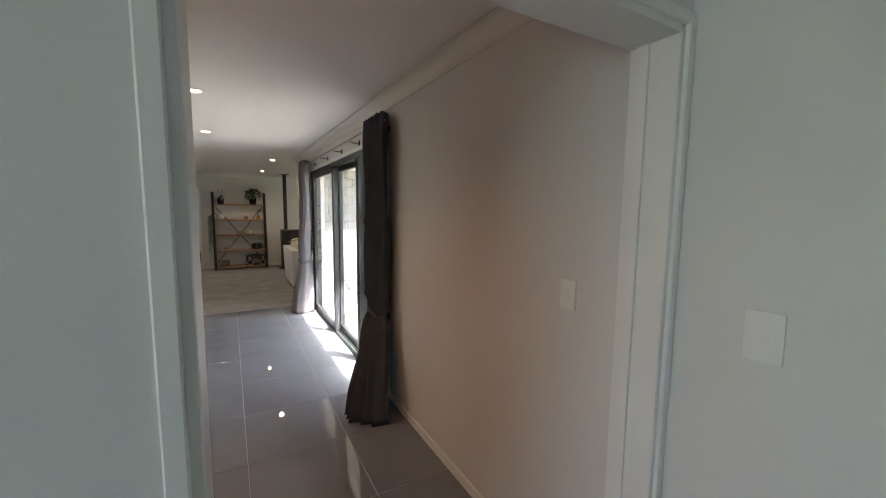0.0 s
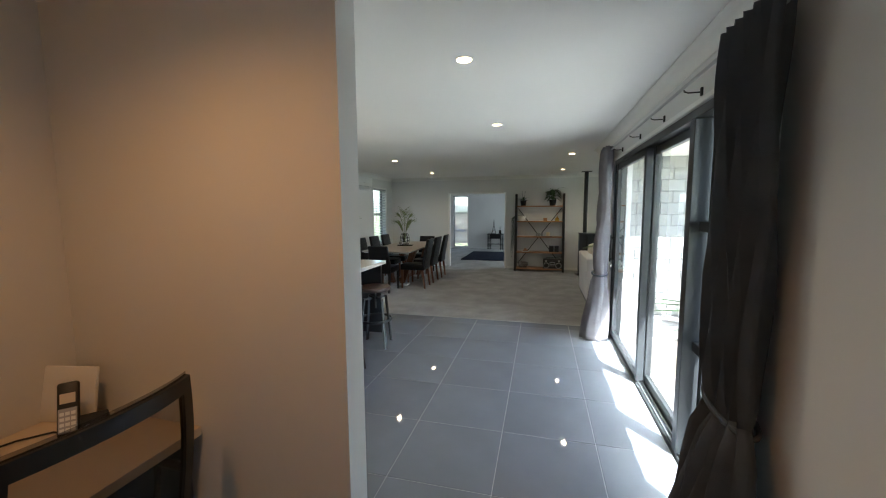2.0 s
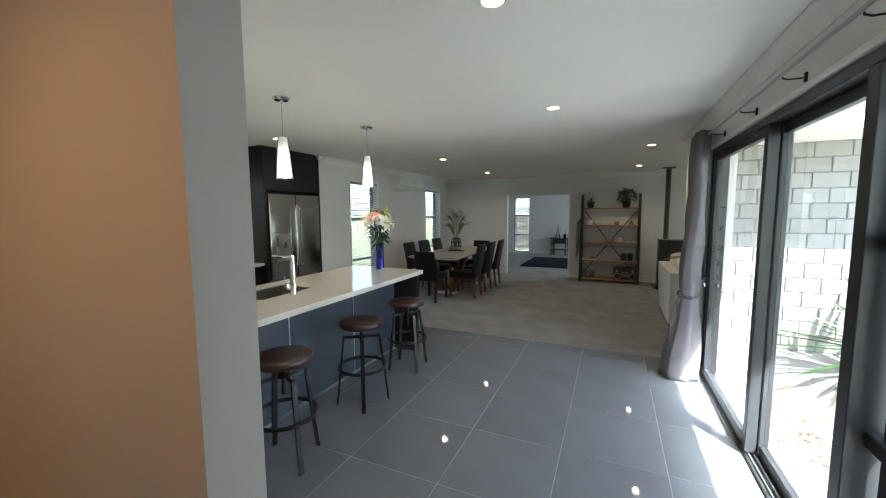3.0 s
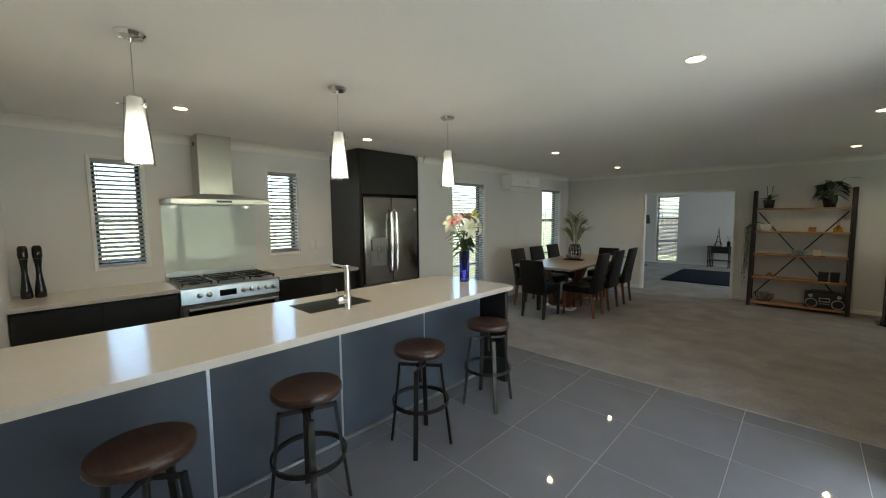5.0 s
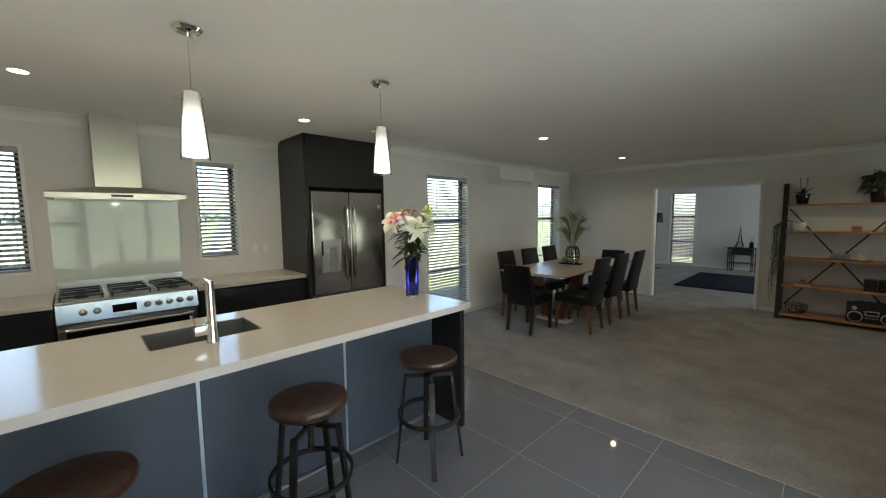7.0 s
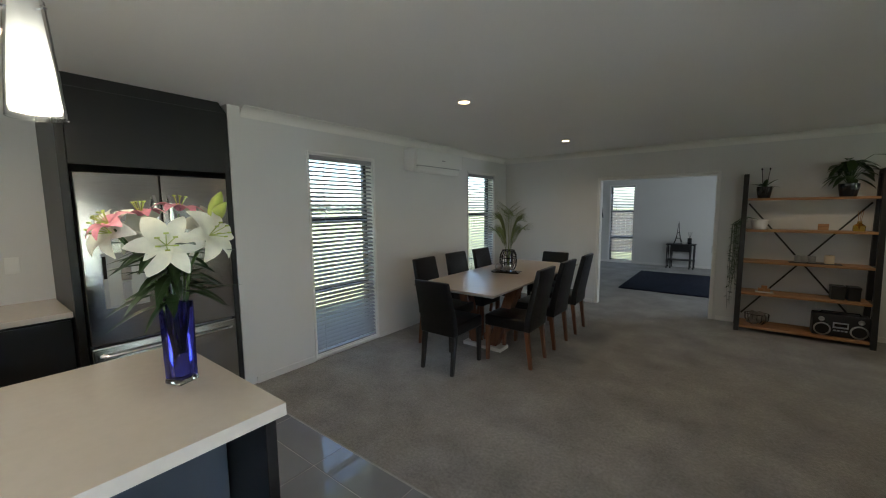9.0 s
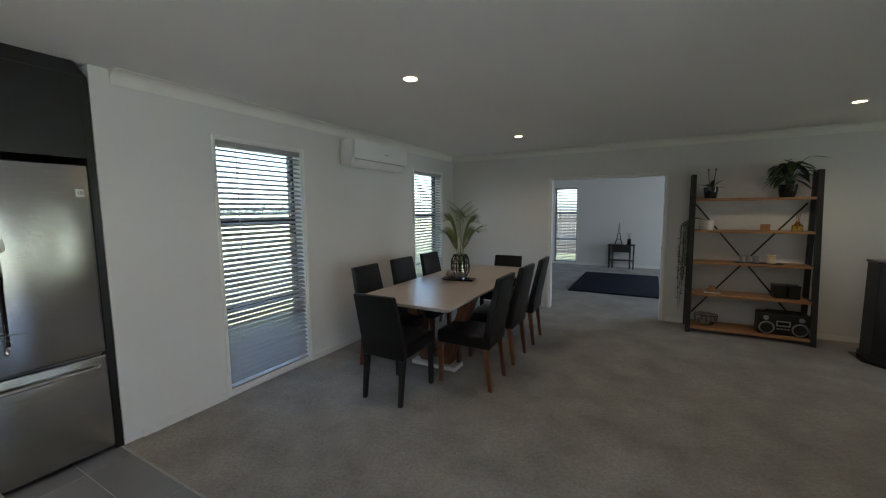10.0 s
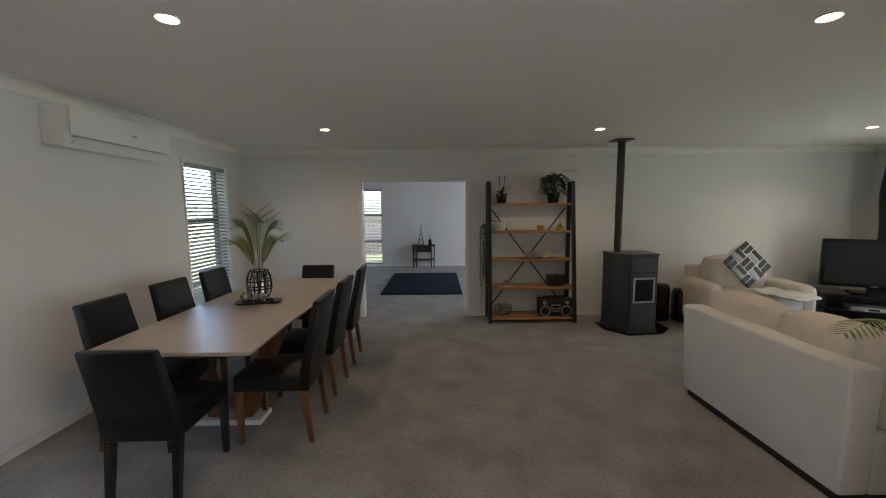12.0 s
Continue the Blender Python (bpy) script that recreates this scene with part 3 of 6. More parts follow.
part("wall", bx(7.3, 12.2, -0.14, 10.7, 17.8, 2.45), M_BLOCK, gable)


def fence(m, length, label):
    f = thing("timber_fence", m, label, "fence")
    n = int(length / 0.16)
    paling = mesh_of("paling", bx(-0.07, -0.01, 0, 0.07, 0.01, 1.55), M_FENCE)
    for i in range(n):
        shared("paling", paling, f, pose(i * 0.16, 0, 0, 0, 0, 0))
    for z in (0.3, 1.2):
        part("rail", bx(-0.1, 0.012, z, length, 0.06, z + 0.08), M_FENCE, f)
    return f


fence(pose(-7.5, 20.5, -0.14), 12.0, "weathered paling fence behind the back room")


def far_trees(m, length, label):
    """A far row of uneven crowns."""
    rnd = random.Random(7)
    bm = B()
    x = 0.0
    while x < length:
        h = rnd.uniform(1.6, 4.2)
        for k in range(10):
            r = rnd.uniform(0.5, 1.3)
            c = Vector((x + rnd.uniform(-1.6, 1.6), rnd.uniform(-1, 1), rnd.uniform(0.4, h)))
            res = bmesh.ops.create_icosphere(bm, subdivisions=1, radius=r, matrix=Matrix.Translation(c))
            for v in res["verts"]:
                v.co += Vector((rnd.uniform(-1, 1), rnd.uniform(-1, 1), rnd.uniform(-1, 1))) * r * 0.35
        x += rnd.uniform(1.5, 3.2)
    ob = new("far_hedge", mesh_of("far_hedge", bm, M_TREE))
    ob.matrix_basis = m
    return tagged(ob, label, "trees", "", "stuff")


far_trees(pose(-190, -90, -0.2, 0, 0, 90), 330, "distant line of shelter trees in haze-greyed green")

# ---------------------------------------------------------------- curtains
def curtain(name, mat, m, top, tie_z, w_top, w_tie, w_bot, folds, depth, shift, label, tie_mat, lean=(0.0, 0.0)):
    # lean: how far the tie and the hem stand out into the room
    # depth: how far the folds reach at the heading, the tie and the hem
    """A tied-back curtain hung along local x; shift moves the tie and the hem along the rail."""
    c = thing(name, m, label, "curtain", "tied-back curtains")
    bm = B()
    nu, nz = folds * 12, 46
    rnd = random.Random(len(label))
    ph = [rnd.uniform(-0.5, 0.5) for _ in range(folds + 2)]
    grid = []
    for j in range(nz + 1):
        z = top * j / nz
        if z > tie_z:
            t = (z - tie_z) / (top - tie_z)
            s = t * t * (3 - 2 * t)
            w = w_tie + (w_top - w_tie) * min(1.0, s * 1.25 + 0.05 * math.sin(t * 3.1))
            ox = shift[0] * (1 - s)
            dp = depth[1] + (depth[0] - depth[1]) * s
            oy = lean[0] * (1 - s)
        else:
            t = (tie_z - z) / tie_z
            s = t ** 0.75
            w = w_tie + (w_bot - w_tie) * s
            ox = shift[0] + (shift[1] - shift[0]) * s
            dp = depth[1] + (depth[2] - depth[1]) * s
            oy = lean[0] + (lean[1] - lean[0]) * s
        pinch = 1 - 0.16 * math.exp(-((z - tie_z) / 0.05) ** 2)
        row = []
        for i in range(nu + 1):
            u = i / nu
            k = u * folds
            f = ph[int(k)] * (1 - (k % 1)) + ph[int(k) + 1] * (k % 1)
            a = 2 * math.pi * (k + 0.15 * f * (1 - z / top))
            amp = dp * pinch * (1 + 0.35 * f)
            x = ox + (u - 0.5) * w * pinch + 0.09 * w / folds * math.sin(2 * a)
            y = oy * math.sin(math.pi * min(1.0, 0.04 + u)) ** 0.7 + amp * math.sin(a) + 0.012 * math.sin(7 * z + 3 * k)
            row.append(bm.verts.new((x, y, z)))
        grid.append(row)
    for p, q in zip(grid, grid[1:]):
        for i in range(nu):
            bm.faces.new((p[i], p[i + 1], q[i + 1], q[i]))
    cloth = part("cloth", bm, mat, c, smooth=True)
    so = cloth.modifiers.new("thickness", "SOLIDIFY")
    so.thickness = 0.003
    bm = B()
    pts = [(shift[0] + (w_tie / 2 * 0.82 + 0.012) * math.cos(a), lean[0] + (depth[1] * 1.05 + 0.012) * math.sin(a), tie_z + 0.018 * math.cos(a)) for a in [2 * math.pi * i / 24 for i in range(24)]]
    tube(bm, pts, 0.011, 8, True)
    part("tieback", bm, tie_mat, c, "dark cord tieback", True)
    return c


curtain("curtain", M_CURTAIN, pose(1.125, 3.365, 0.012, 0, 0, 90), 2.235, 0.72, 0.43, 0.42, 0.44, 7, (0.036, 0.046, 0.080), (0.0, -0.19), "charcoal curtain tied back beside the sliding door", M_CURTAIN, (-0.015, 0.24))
curtain("curtain", M_CURTAIN_LIT, pose(1.105, 6.42, 0.012, 0, 0, 90), 2.215, 0.77, 0.42, 0.20, 0.30, 5, (0.045, 0.068, 0.135), (-0.02, -0.05), "grey satin curtain tied back at the far jamb", M_CURTAIN, (0.03, 0.09))
curtain("curtain", M_CURTAIN, pose(5.18, 11.15, 0.012, 0, 0, 90), 2.215, 0.85, 0.42, 0.24, 0.45, 5, (0.035, 0.022, 0.067), (0.08, 0.08), "dark curtain beside the living room glazing", M_CURTAIN)
rod = thing("curtain_rod", pose(0, 0, 0), "thin grey steel curtain rod on wall brackets", "curtain rod")
part("rod", tube(B(), [(1.13, 3.17, 2.19), (1.13, 6.86, 2.19)], 0.009, 10), M_SILVERGREY, rod, smooth=True)
for yy in (3.3, 4.06, 4.70, 5.36, 6.1, 6.8):
    br = B()
    tube(br, [(1.13, yy, 2.175), (1.13, yy, 2.168), (1.15, yy, 2.160), (1.205, yy, 2.160)], 0.004, 8)
    box(br, 1.208, yy - 0.009, 2.14, 1.22, yy + 0.009, 2.185, bevel=0.003)
    part("bracket", br, M_IRON, rod)


# ---------------------------------------------------------------- lights on the ceiling
def downlight(x, y, power=2.2, tone=(1.0, 0.72, 0.44)):
    d = thing("downlight", pose(x, y, H), "small round recessed warm downlight in a white ring", "downlight", "recessed downlights")
    bm = lathe(B(), [(0.052, -0.0005), (0.055, -0.004), (0.047, -0.006), (0.043, -0.003), (0.043, -0.0005)], 24)
    part("bezel", bm, M_PLASTIC, d, smooth=True)
    part("lens", lathe(B(), [(0.043, -0.0045), (0.042, -0.0052)], 24), M_DOWN, d, "glowing warm lens")
    lamp("downlight_lamp", "SPOT", pose(x, y, H - 0.02), power, tone, radius=0.025, spot=150)
    return d


for x, y in ((-0.055, 3.91), (-0.061, 5.644), (0.843, 7.993), (-2.116, 8.014), (-2.11, 10.355), (0.834, 10.374), (-3.121, 3.888), (-3.126, 5.622), (3.755, 10.32)):
    downlight(x, y)
downlight(-0.50, 1.95, 2.7, (1.0, 0.44, 0.15))


def pendant(x, y, label):
    p = thing("pendant_light", pose(x, y, H), label, "pendant light", "pendants over the island")
    part("canopy", lathe(B(), [(0.060, -0.001), (0.062, -0.010), (0.050, -0.024), (0.012, -0.030), (0.006, -0.045)], 28), M_CHROME, p, smooth=True)
    part("cord", tube(B(), [(0, 0, -0.04), (0, 0, -0.285)], 0.0022, 6), M_SILVERGREY, p)
    part("lampholder", lathe(B(), [(0.010, -0.275), (0.022, -0.285), (0.024, -0.315), (0.020, -0.32)], 20), M_CHROME, p, smooth=True)
    part("shade", lathe(B(), [(0.028, -0.290), (0.031, -0.32), (0.036, -0.37), (0.041, -0.42), (0.0445, -0.46)], 24), M_SHADETOP, p, "frosted white upper shade", True)
    part("diffuser", lathe(B(), [(0.0446, -0.4605), (0.053, -0.575), (0.050, -0.585), (0.02, -0.588)], 24), M_SHADE, p, "glowing frosted lower shade", True)
    gl = B()
    prof = [(0.040, -0.295), (0.062, -0.600)]
    n = 28
    rings = [[gl.verts.new((r * math.cos(2 * math.pi * i / n), r * math.sin(2 * math.pi * i / n), z)) for i in range(n)] for r, z in prof + [(0.059, -0.600), (0.037, -0.295)]]
    for a, b in zip(rings, rings[1:] + rings[:1]):
        for i in range(n):
            gl.faces.new((a[i], a[(i + 1) % n], b[(i + 1) % n], b[i]))
    g = part("outer_glass", gl, M_THIN, p, "clear conical outer glass", True)
    g.visible_shadow = False
    for k in range(3):
        a = 2 * math.pi * k / 3 + 0.5
        bm = tube(B(), [(0.028 * math.cos(a), 0.028 * math.sin(a), -0.325), (0.062 * math.cos(a), 0.062 * math.sin(a), -0.325)], 0.0022, 6)
        lathe(bm, [(0.003, -0.330), (0.006, -0.325), (0.003, -0.320)], 8, (0.064 * math.cos(a), 0.064 * math.sin(a), 0))
        part("glass_pin", bm, M_CHROME, p)
    return p


for yy in (5.56, 4.495, 3.435):
    pendant(-1.85, yy, "chrome pendant with lit frosted cone in clear glass")
    lamp("pendant_lamp", "POINT", pose(-1.85, yy, H - 0.64), 0.4, (1.0, 0.85, 0.62), radius=0.05)

# ---------------------------------------------------------------- kitchen
isl = thing("kitchen_island", pose(-1.95, 4.45, 0), "slate-blue kitchen island with aluminium joint strips", "island")


def ip(nm, x0, y0, z0, x1, y1, z1, mat, bevel=0.002, label=""):
    return part(nm, bx(x0 + 1.95, y0 - 4.45, z0, x1 + 1.95, y1 - 4.45, z1, bevel=bevel), mat, isl, label)


ip("plinth", -2.33, 2.868, 0.0, -1.82, 5.955, 0.03, M_STRIP, 0.001, "satin aluminium plinth edge")
joints = [2.868, 3.645, 4.43, 5.21, 5.955]
for a, b in zip(joints, joints[1:]):
    ip("back_panel", -1.83, a + 0.009, 0.03, -1.80, b - 0.009, 0.875, M_SLATE)
for y in joints[1:-1]:
    ip("joint_strip", -1.83, y - 0.008, 0.03, -1.803, y + 0.008, 0.875, M_STRIP, 0.001, "pale aluminium joint strip")
ip("kick_strip", -1.80, 2.868, 0.0, -1.796, 5.955, 0.018, M_STRIP, 0.0, "pale aluminium floor strip")
ip("end_panel", -2.37, 5.957, 0.0, -1.515, 5.995, 0.875, M_DARK)
ip("carcass", -2.34, 2.868, 0.03, -1.835, 4.20, 0.875, M_DARK)
ip("carcass", -2.34, 4.84, 0.03, -1.835, 5.953, 0.875, M_DARK)
ip("carcass", -2.34, 4.20, 0.03, -1.835, 4.84, 0.60, M_DARK)
# benchtop with the sink cut out
SX0, SX1, SY0, SY1 = -2.22, -1.885, 4.265, 4.765
top = thing("island_benchtop", pose(0, 0, 0), "white engineered stone benchtop with sink cutout", "benchtop")
bm = B()
for a in ((-2.40, 2.864, -1.465, SY0), (-2.40, SY1, -1.465, 6.005), (-2.40, SY0, SX0, SY1), (SX1, SY0, -1.465, SY1)):
    box(bm, a[0], a[1], 0.876, a[2], a[3], 0.918)
bmesh.ops.remove_doubles(bm, verts=bm.verts, dist=1e-5)
part("slab", bm, M_STONE, top)
sink = thing("kitchen_sink", pose(0, 0, 0), "undermounted stainless steel rectangular kitchen sink", "sink")
bm = B()
o, t = -0.007, 0.004
box(bm, SX0 - o, SY0 - o, 0.70, SX1 + o, SY1 + o, 0.704)
box(bm, SX0 - o - t, SY0 - o, 0.70, SX0 - o, SY1 + o, 0.915)
box(bm, SX1 + o, SY0 - o, 0.70, SX1 + o + t, SY1 + o, 0.915)
box(bm, SX0 - o, SY0 - o - t, 0.70, SX1 + o, SY0 - o, 0.915)
box(bm, SX0 - o, SY1 + o, 0.70, SX1 + o, SY1 + o + t, 0.915)
part("bowl", bm, M_STEEL_H, sink)
part("waste", lathe(B(), [(0.045, 0.0), (0.045, 0.003), (0.03, 0.001)], 20, (-2.05, 4.52, 0.704)), M_CHROME, sink, smooth=True)
tap = thing("kitchen_tap", pose(-1.825, 4.51, 0.918), "chrome square-spout kitchen mixer tap", "tap")
part("body", lathe(B(), [(0.028, 0.0), (0.028, 0.012), (0.024, 0.02), (0.023, 0.10), (0.0225, 0.10), (0.0225, 0.106), (0.021, 0.107), (0.020, 0.30), (0.014, 0.305)], 24), M_CHROME, tap, smooth=True)
part("spout", bx(-0.20, -0.016, 0.278, 0.012, 0.016, 0.30, bevel=0.005, seg=2), M_CHROME, tap, smooth=True)
part("lever_block", bx(-0.022, -0.078, 0.045, 0.022, -0.018, 0.095, bevel=0.006, seg=2), M_CHROME, tap, smooth=True)
part("lever", tube(B(), [(0, -0.066, 0.09), (0.0, -0.085, 0.15)], 0.005), M_CHROME, tap, smooth=True)


def stool(m):
    s = thing("bar_stool", m, "round dark wooden seat bar stool on iron legs", "stool", "bar stools along the island")
    part("seat", lathe(B(), [(0.155, 0.632), (0.170, 0.636), (0.177, 0.646), (0.178, 0.664), (0.172, 0.676), (0.150, 0.682), (0.06, 0.677), (0.01, 0.676)], 40), M_SEATWOOD, s, smooth=True)
    part("spindle", lathe(B(), [(0.014, 0.43), (0.016, 0.44), (0.014, 0.45), (0.014, 0.62), (0.085, 0.624), (0.085, 0.631)], 16), M_IRON, s, smooth=True)
    for k in range(4):
        a = math.pi / 4 + k * math.pi / 2
        ca, sa = math.cos(a), math.sin(a)
        bm = B()
        lo, hi = Vector((0.205 * ca, 0.205 * sa, 0.0)), Vector((0.140 * ca, 0.140 * sa, 0.555))
        side = Vector((-sa, ca, 0))
        rad = Vector((ca, sa, 0))
        ring = [side * 0.015 + rad * 0.008, -side * 0.015 + rad * 0.008, -side * 0.015 - rad * 0.008, side * 0.015 - rad * 0.008]
        hull(bm, [lo + r for r in ring], [hi + r for r in ring])
        part("leg", bm, M_IRON, s)
        bm = B()
        bar(bm, (0.142 * ca, 0.142 * sa, 0.545), (0.030 * ca, 0.030 * sa, 0.545), 0.022, 0.008)
        part("arm_bracket", bm, M_IRON, s)
    part("collar", lathe(B(), [(0.030, 0.535), (0.034, 0.538), (0.034, 0.555), (0.030, 0.558)], 18), M_IRON, s, smooth=True)
    n = 36
    bm = B()
    rings = [[bm.verts.new((r * math.cos(2 * math.pi * i / n), r * math.sin(2 * math.pi * i / n), z)) for i in range(n)] for r, z in ((0.182, 0.290), (0.193, 0.290), (0.193, 0.314), (0.182, 0.314))]
    for a, b in zip(rings, rings[1:] + rings[:1]):
        for i in range(n):
            bm.faces.new((a[i], a[(i + 1) % n], b[(i + 1) % n], b[i]))
    part("foot_ring", bm, M_IRON, s, smooth=True)
    return s


st0 = stool(pose(-1.415, 5.56, 0.004, 0, 0, 10))
for x, y, r in ((-1.405, 4.795, -8), (-1.40, 3.99, 24), (-1.37, 3.31, 4)):
    copy_thing(st0, pose(x, y, 0.004, 0, 0, r))


def base_cabinet(y0, y1, n):
    c = thing("base_cabinet", pose(-4.0, (y0 + y1) / 2, 0), "charcoal handleless base cabinet under the back bench", "cabinet", "back bench cabinets")
    w = (y1 - y0) / 2
    part("carcass", bx(-0.33, -w, 0.10, 0.27, w, 0.868), M_DARK, c)
    part("toe_kick", bx(-0.33, -w, 0.0, 0.22, w, 0.10), M_DARK, c)
    for i in range(n):
        a, b = -w + 2 * w * i / n + 0.002, -w + 2 * w * (i + 1) / n - 0.002
        part("drawer_front", bx(0.271, a, 0.11, 0.290, b, 0.48, bevel=0.0015), M_DARK, c)
        part("drawer_front", bx(0.271, a, 0.485, 0.290, b, 0.845, bevel=0.0015), M_DARK, c)
    return c


base_cabinet(2.868, 3.90, 2)
base_cabinet(4.825, 5.82, 2)
for y0, y1 in ((2.864, 3.905), (4.82, 5.825)):
    t_ = thing("bench_top", pose(0, 0, 0), "white engineered stone bench against the kitchen wall", "benchtop")
    part("slab", bx(KX + 0.001, y0, 0.869, -3.675, y1, 0.905, bevel=0.002), M_STONE, t_)

ck = thing("range_cooker", pose(-3.98, 4.3625, 0), "freestanding stainless steel gas range cooker", "cooker")
part("body", bx(-0.33, -0.448, 0.08, 0.27, 0.448, 0.885, bevel=0.004), M_STEEL_H, ck)
part("plinth", bx(-0.33, -0.44, 0.0, 0.22, 0.44, 0.08), M_BLACK, ck)
part("hob_plate", bx(-0.33, -0.448, 0.886, 0.29, 0.448, 0.905, bevel=0.004), M_STEEL_H, ck)
part("upstand", bx(-0.345, -0.448, 0.886, -0.322, 0.448, 0.99, bevel=0.003), M_STEEL_H, ck)
part("control_panel", hull(B(), [(0.27, -0.448, 0.745), (0.31, -0.448, 0.745), (0.31, 0.448, 0.745), (0.27, 0.448, 0.745)], [(0.27, -0.448, 0.885), (0.292, -0.448, 0.885), (0.292, 0.448, 0.885), (0.27, 0.448, 0.885)]), M_STEEL_H, ck)
part("oven_door", bx(0.271, -0.44, 0.17, 0.30, 0.44, 0.735, bevel=0.004), M_GLOSSBLACK, ck, "black glass oven door")
part("door_frame", bx(0.3005, -0.44, 0.70, 0.305, 0.44, 0.735, bevel=0.001), M_STEEL_H, ck)
part("door_frame", bx(0.3005, -0.44, 0.17, 0.305, -0.40, 0.70, bevel=0.001), M_STEEL_H, ck)
part("door_frame", bx(0.3005, 0.40, 0.17, 0.305, 0.44, 0.70, bevel=0.001), M_STEEL_H, ck)
bm = tube(B(), [(0.345, -0.40, 0.695), (0.345, 0.40, 0.695)], 0.012, 10)
for y in (-0.38, 0.38):
    tube(bm, [(0.30, y, 0.695), (0.345, y, 0.695)], 0.008, 8)
part("oven_handle", bm, M_STEEL_H, ck, smooth=True)
part("clock_display", bx(0.300, -0.13, 0.785, 0.306, 0.02, 0.845), M_SCREEN, ck, "black clock display")
knob = mesh_of("knob", lathe(B(), [(0.026, 0.0), (0.026, 0.006), (0.019, 0.01), (0.017, 0.03), (0.013, 0.033)], 18), M_STEEL_H, True)
for y in (-0.30, -0.22, 0.09, 0.165, 0.24, 0.315, 0.39):
    shared("knob", knob, ck, pose(0.302, y, 0.815, 0, 82, 0))
for gy in (-0.30, 0.0, 0.30):
    for k in (-0.12, 0.12):
        rail = bx(-0.27, gy + k - 0.006, 0.925, 0.24, gy + k + 0.006, 0.94)
        for kx in (-0.26, 0.23):
            box(rail, kx - 0.006, gy + k - 0.006, 0.905, kx + 0.006, gy + k + 0.006, 0.9252)
        part("grate_rail", rail, M_BLACK, ck, "black cast iron grate rail")
    for xx in (-0.26, -0.13, 0.0, 0.10, 0.23):
        part("grate_bar", bx(xx - 0.005, gy - 0.13, 0.926, xx + 0.005, gy + 0.13, 0.939), M_BLACK, ck)
for gx, gy in ((-0.14, -0.30), (0.12, -0.30), (-0.02, 0.0), (-0.14, 0.30), (0.12, 0.30)):
    part("burner", lathe(B(), [(0.045, 0.905), (0.045, 0.915), (0.032, 0.918), (0.032, 0.924), (0.01, 0.925)], 18, (gx, gy, 0)), M_BLACK, ck, smooth=True)

sp = thing("glass_splashback", pose(0, 0, 0), "pale green back-painted glass splashback", "splashback")
part("glass_sheet", bx(KX + 0.002, 3.912, 0.985, KX + 0.010, 4.815, 1.70, bevel=0.001), M_SPLASH, sp)
hood = thing("range_hood", pose(KX, 4.3625, 1.69), "stainless steel canopy range hood with square flue", "range hood")
part("canopy_band", bx(0.002, -0.45, 0.0, 0.49, 0.45, 0.045, bevel=0.003), M_STEEL_H, hood)
part("canopy", hull(B(), [(0.002, -0.45, 0.045), (0.49, -0.45, 0.045), (0.49, 0.45, 0.045), (0.002, 0.45, 0.045)], [(0.002, -0.155, 0.105), (0.27, -0.155, 0.105), (0.27, 0.155, 0.105), (0.002, 0.155, 0.105)]), M_STEEL_H, hood)
part("flue", bx(0.002, -0.155, 0.105, 0.27, 0.155, H - 1.69 - 0.001, bevel=0.002), M_STEEL_H, hood)
part("flue_slots", bx(0.10, -0.157, 0.60, 0.17, -0.1552, 0.64), M_BLACK, hood, "dark vent slots")
part("button_panel", bx(0.4905, -0.07, 0.012, 0.493, 0.07, 0.032), M_BLACK, hood, "dark control button strip")
part("filter", bx(0.03, -0.40, -0.004, 0.45, 0.40, -0.0005), M_STEEL, hood)

tw = thing("fridge_tower", pose(0, 0, 0), "charcoal tall cabinet surround over the fridge", "cabinet")
part("side_panel", bx(KX + 0.001, 5.83, 0.0, WX - 0.005, 5.872, H - 0.002, bevel=0.002), M_DARK, tw)
part("side_panel", bx(KX + 0.001, 6.797, 0.0, WX - 0.005, 6.838, H - 0.09, bevel=0.002), M_DARK, tw)
part("top_box", bx(KX + 0.001, 5.873, 1.845, WX - 0.03, 6.796, H - 0.002), M_DARK, tw)
part("overhead_door", hull(B(), [(WX - 0.028, 5.874, 1.845), (WX - 0.006, 5.874, 1.845), (WX - 0.006, 6.836, 1.845), (WX - 0.028, 6.836, 1.845)][::1], [(WX - 0.028, 5.874, 2.32), (WX - 0.006, 5.874, 2.32), (WX - 0.006, 6.836, 2.32), (WX - 0.028, 6.836, 2.32)]), M_DARK, tw)
part("overhead_infill", hull(B(), [(WX - 0.028, 5.874, 2.321), (WX - 0.006, 5.874, 2.321), (WX - 0.006, 6.836, 2.321), (WX - 0.028, 6.836, 2.321)], [(WX - 0.028, 5.874, 2.398), (WX - 0.006, 5.874, 2.398), (WX - 0.006, 6.775, 2.398), (WX - 0.028, 6.775, 2.398)]), M_DARK, tw)

fr = thing("refrigerator", pose(-3.98, 6.335, 0), "stainless steel french-door fridge with ice dispenser", "fridge")
part("cabinet", bx(-0.33, -0.45, 0.02, 0.31, 0.45, 1.79, bevel=0.004), M_SILVERGREY, fr)
for s, a, b in ((-1, -0.452, -0.003), (1, 0.003, 0.452)):
    dr = part("door", bx(0.312, a, 0.66, 0.372, b, 1.80, bevel=0.012, seg=3), M_STEEL, fr, smooth=True)
    hy = s * 0.045
    bm = tube(B(), [(0.372, hy, 0.78), (0.405, hy, 0.83), (0.418, hy, 1.20), (0.405, hy, 1.60), (0.372, hy, 1.65)], 0.012, 8)
    part("handle", bm, M_CHROME, dr, "bowed chrome door handle", True)
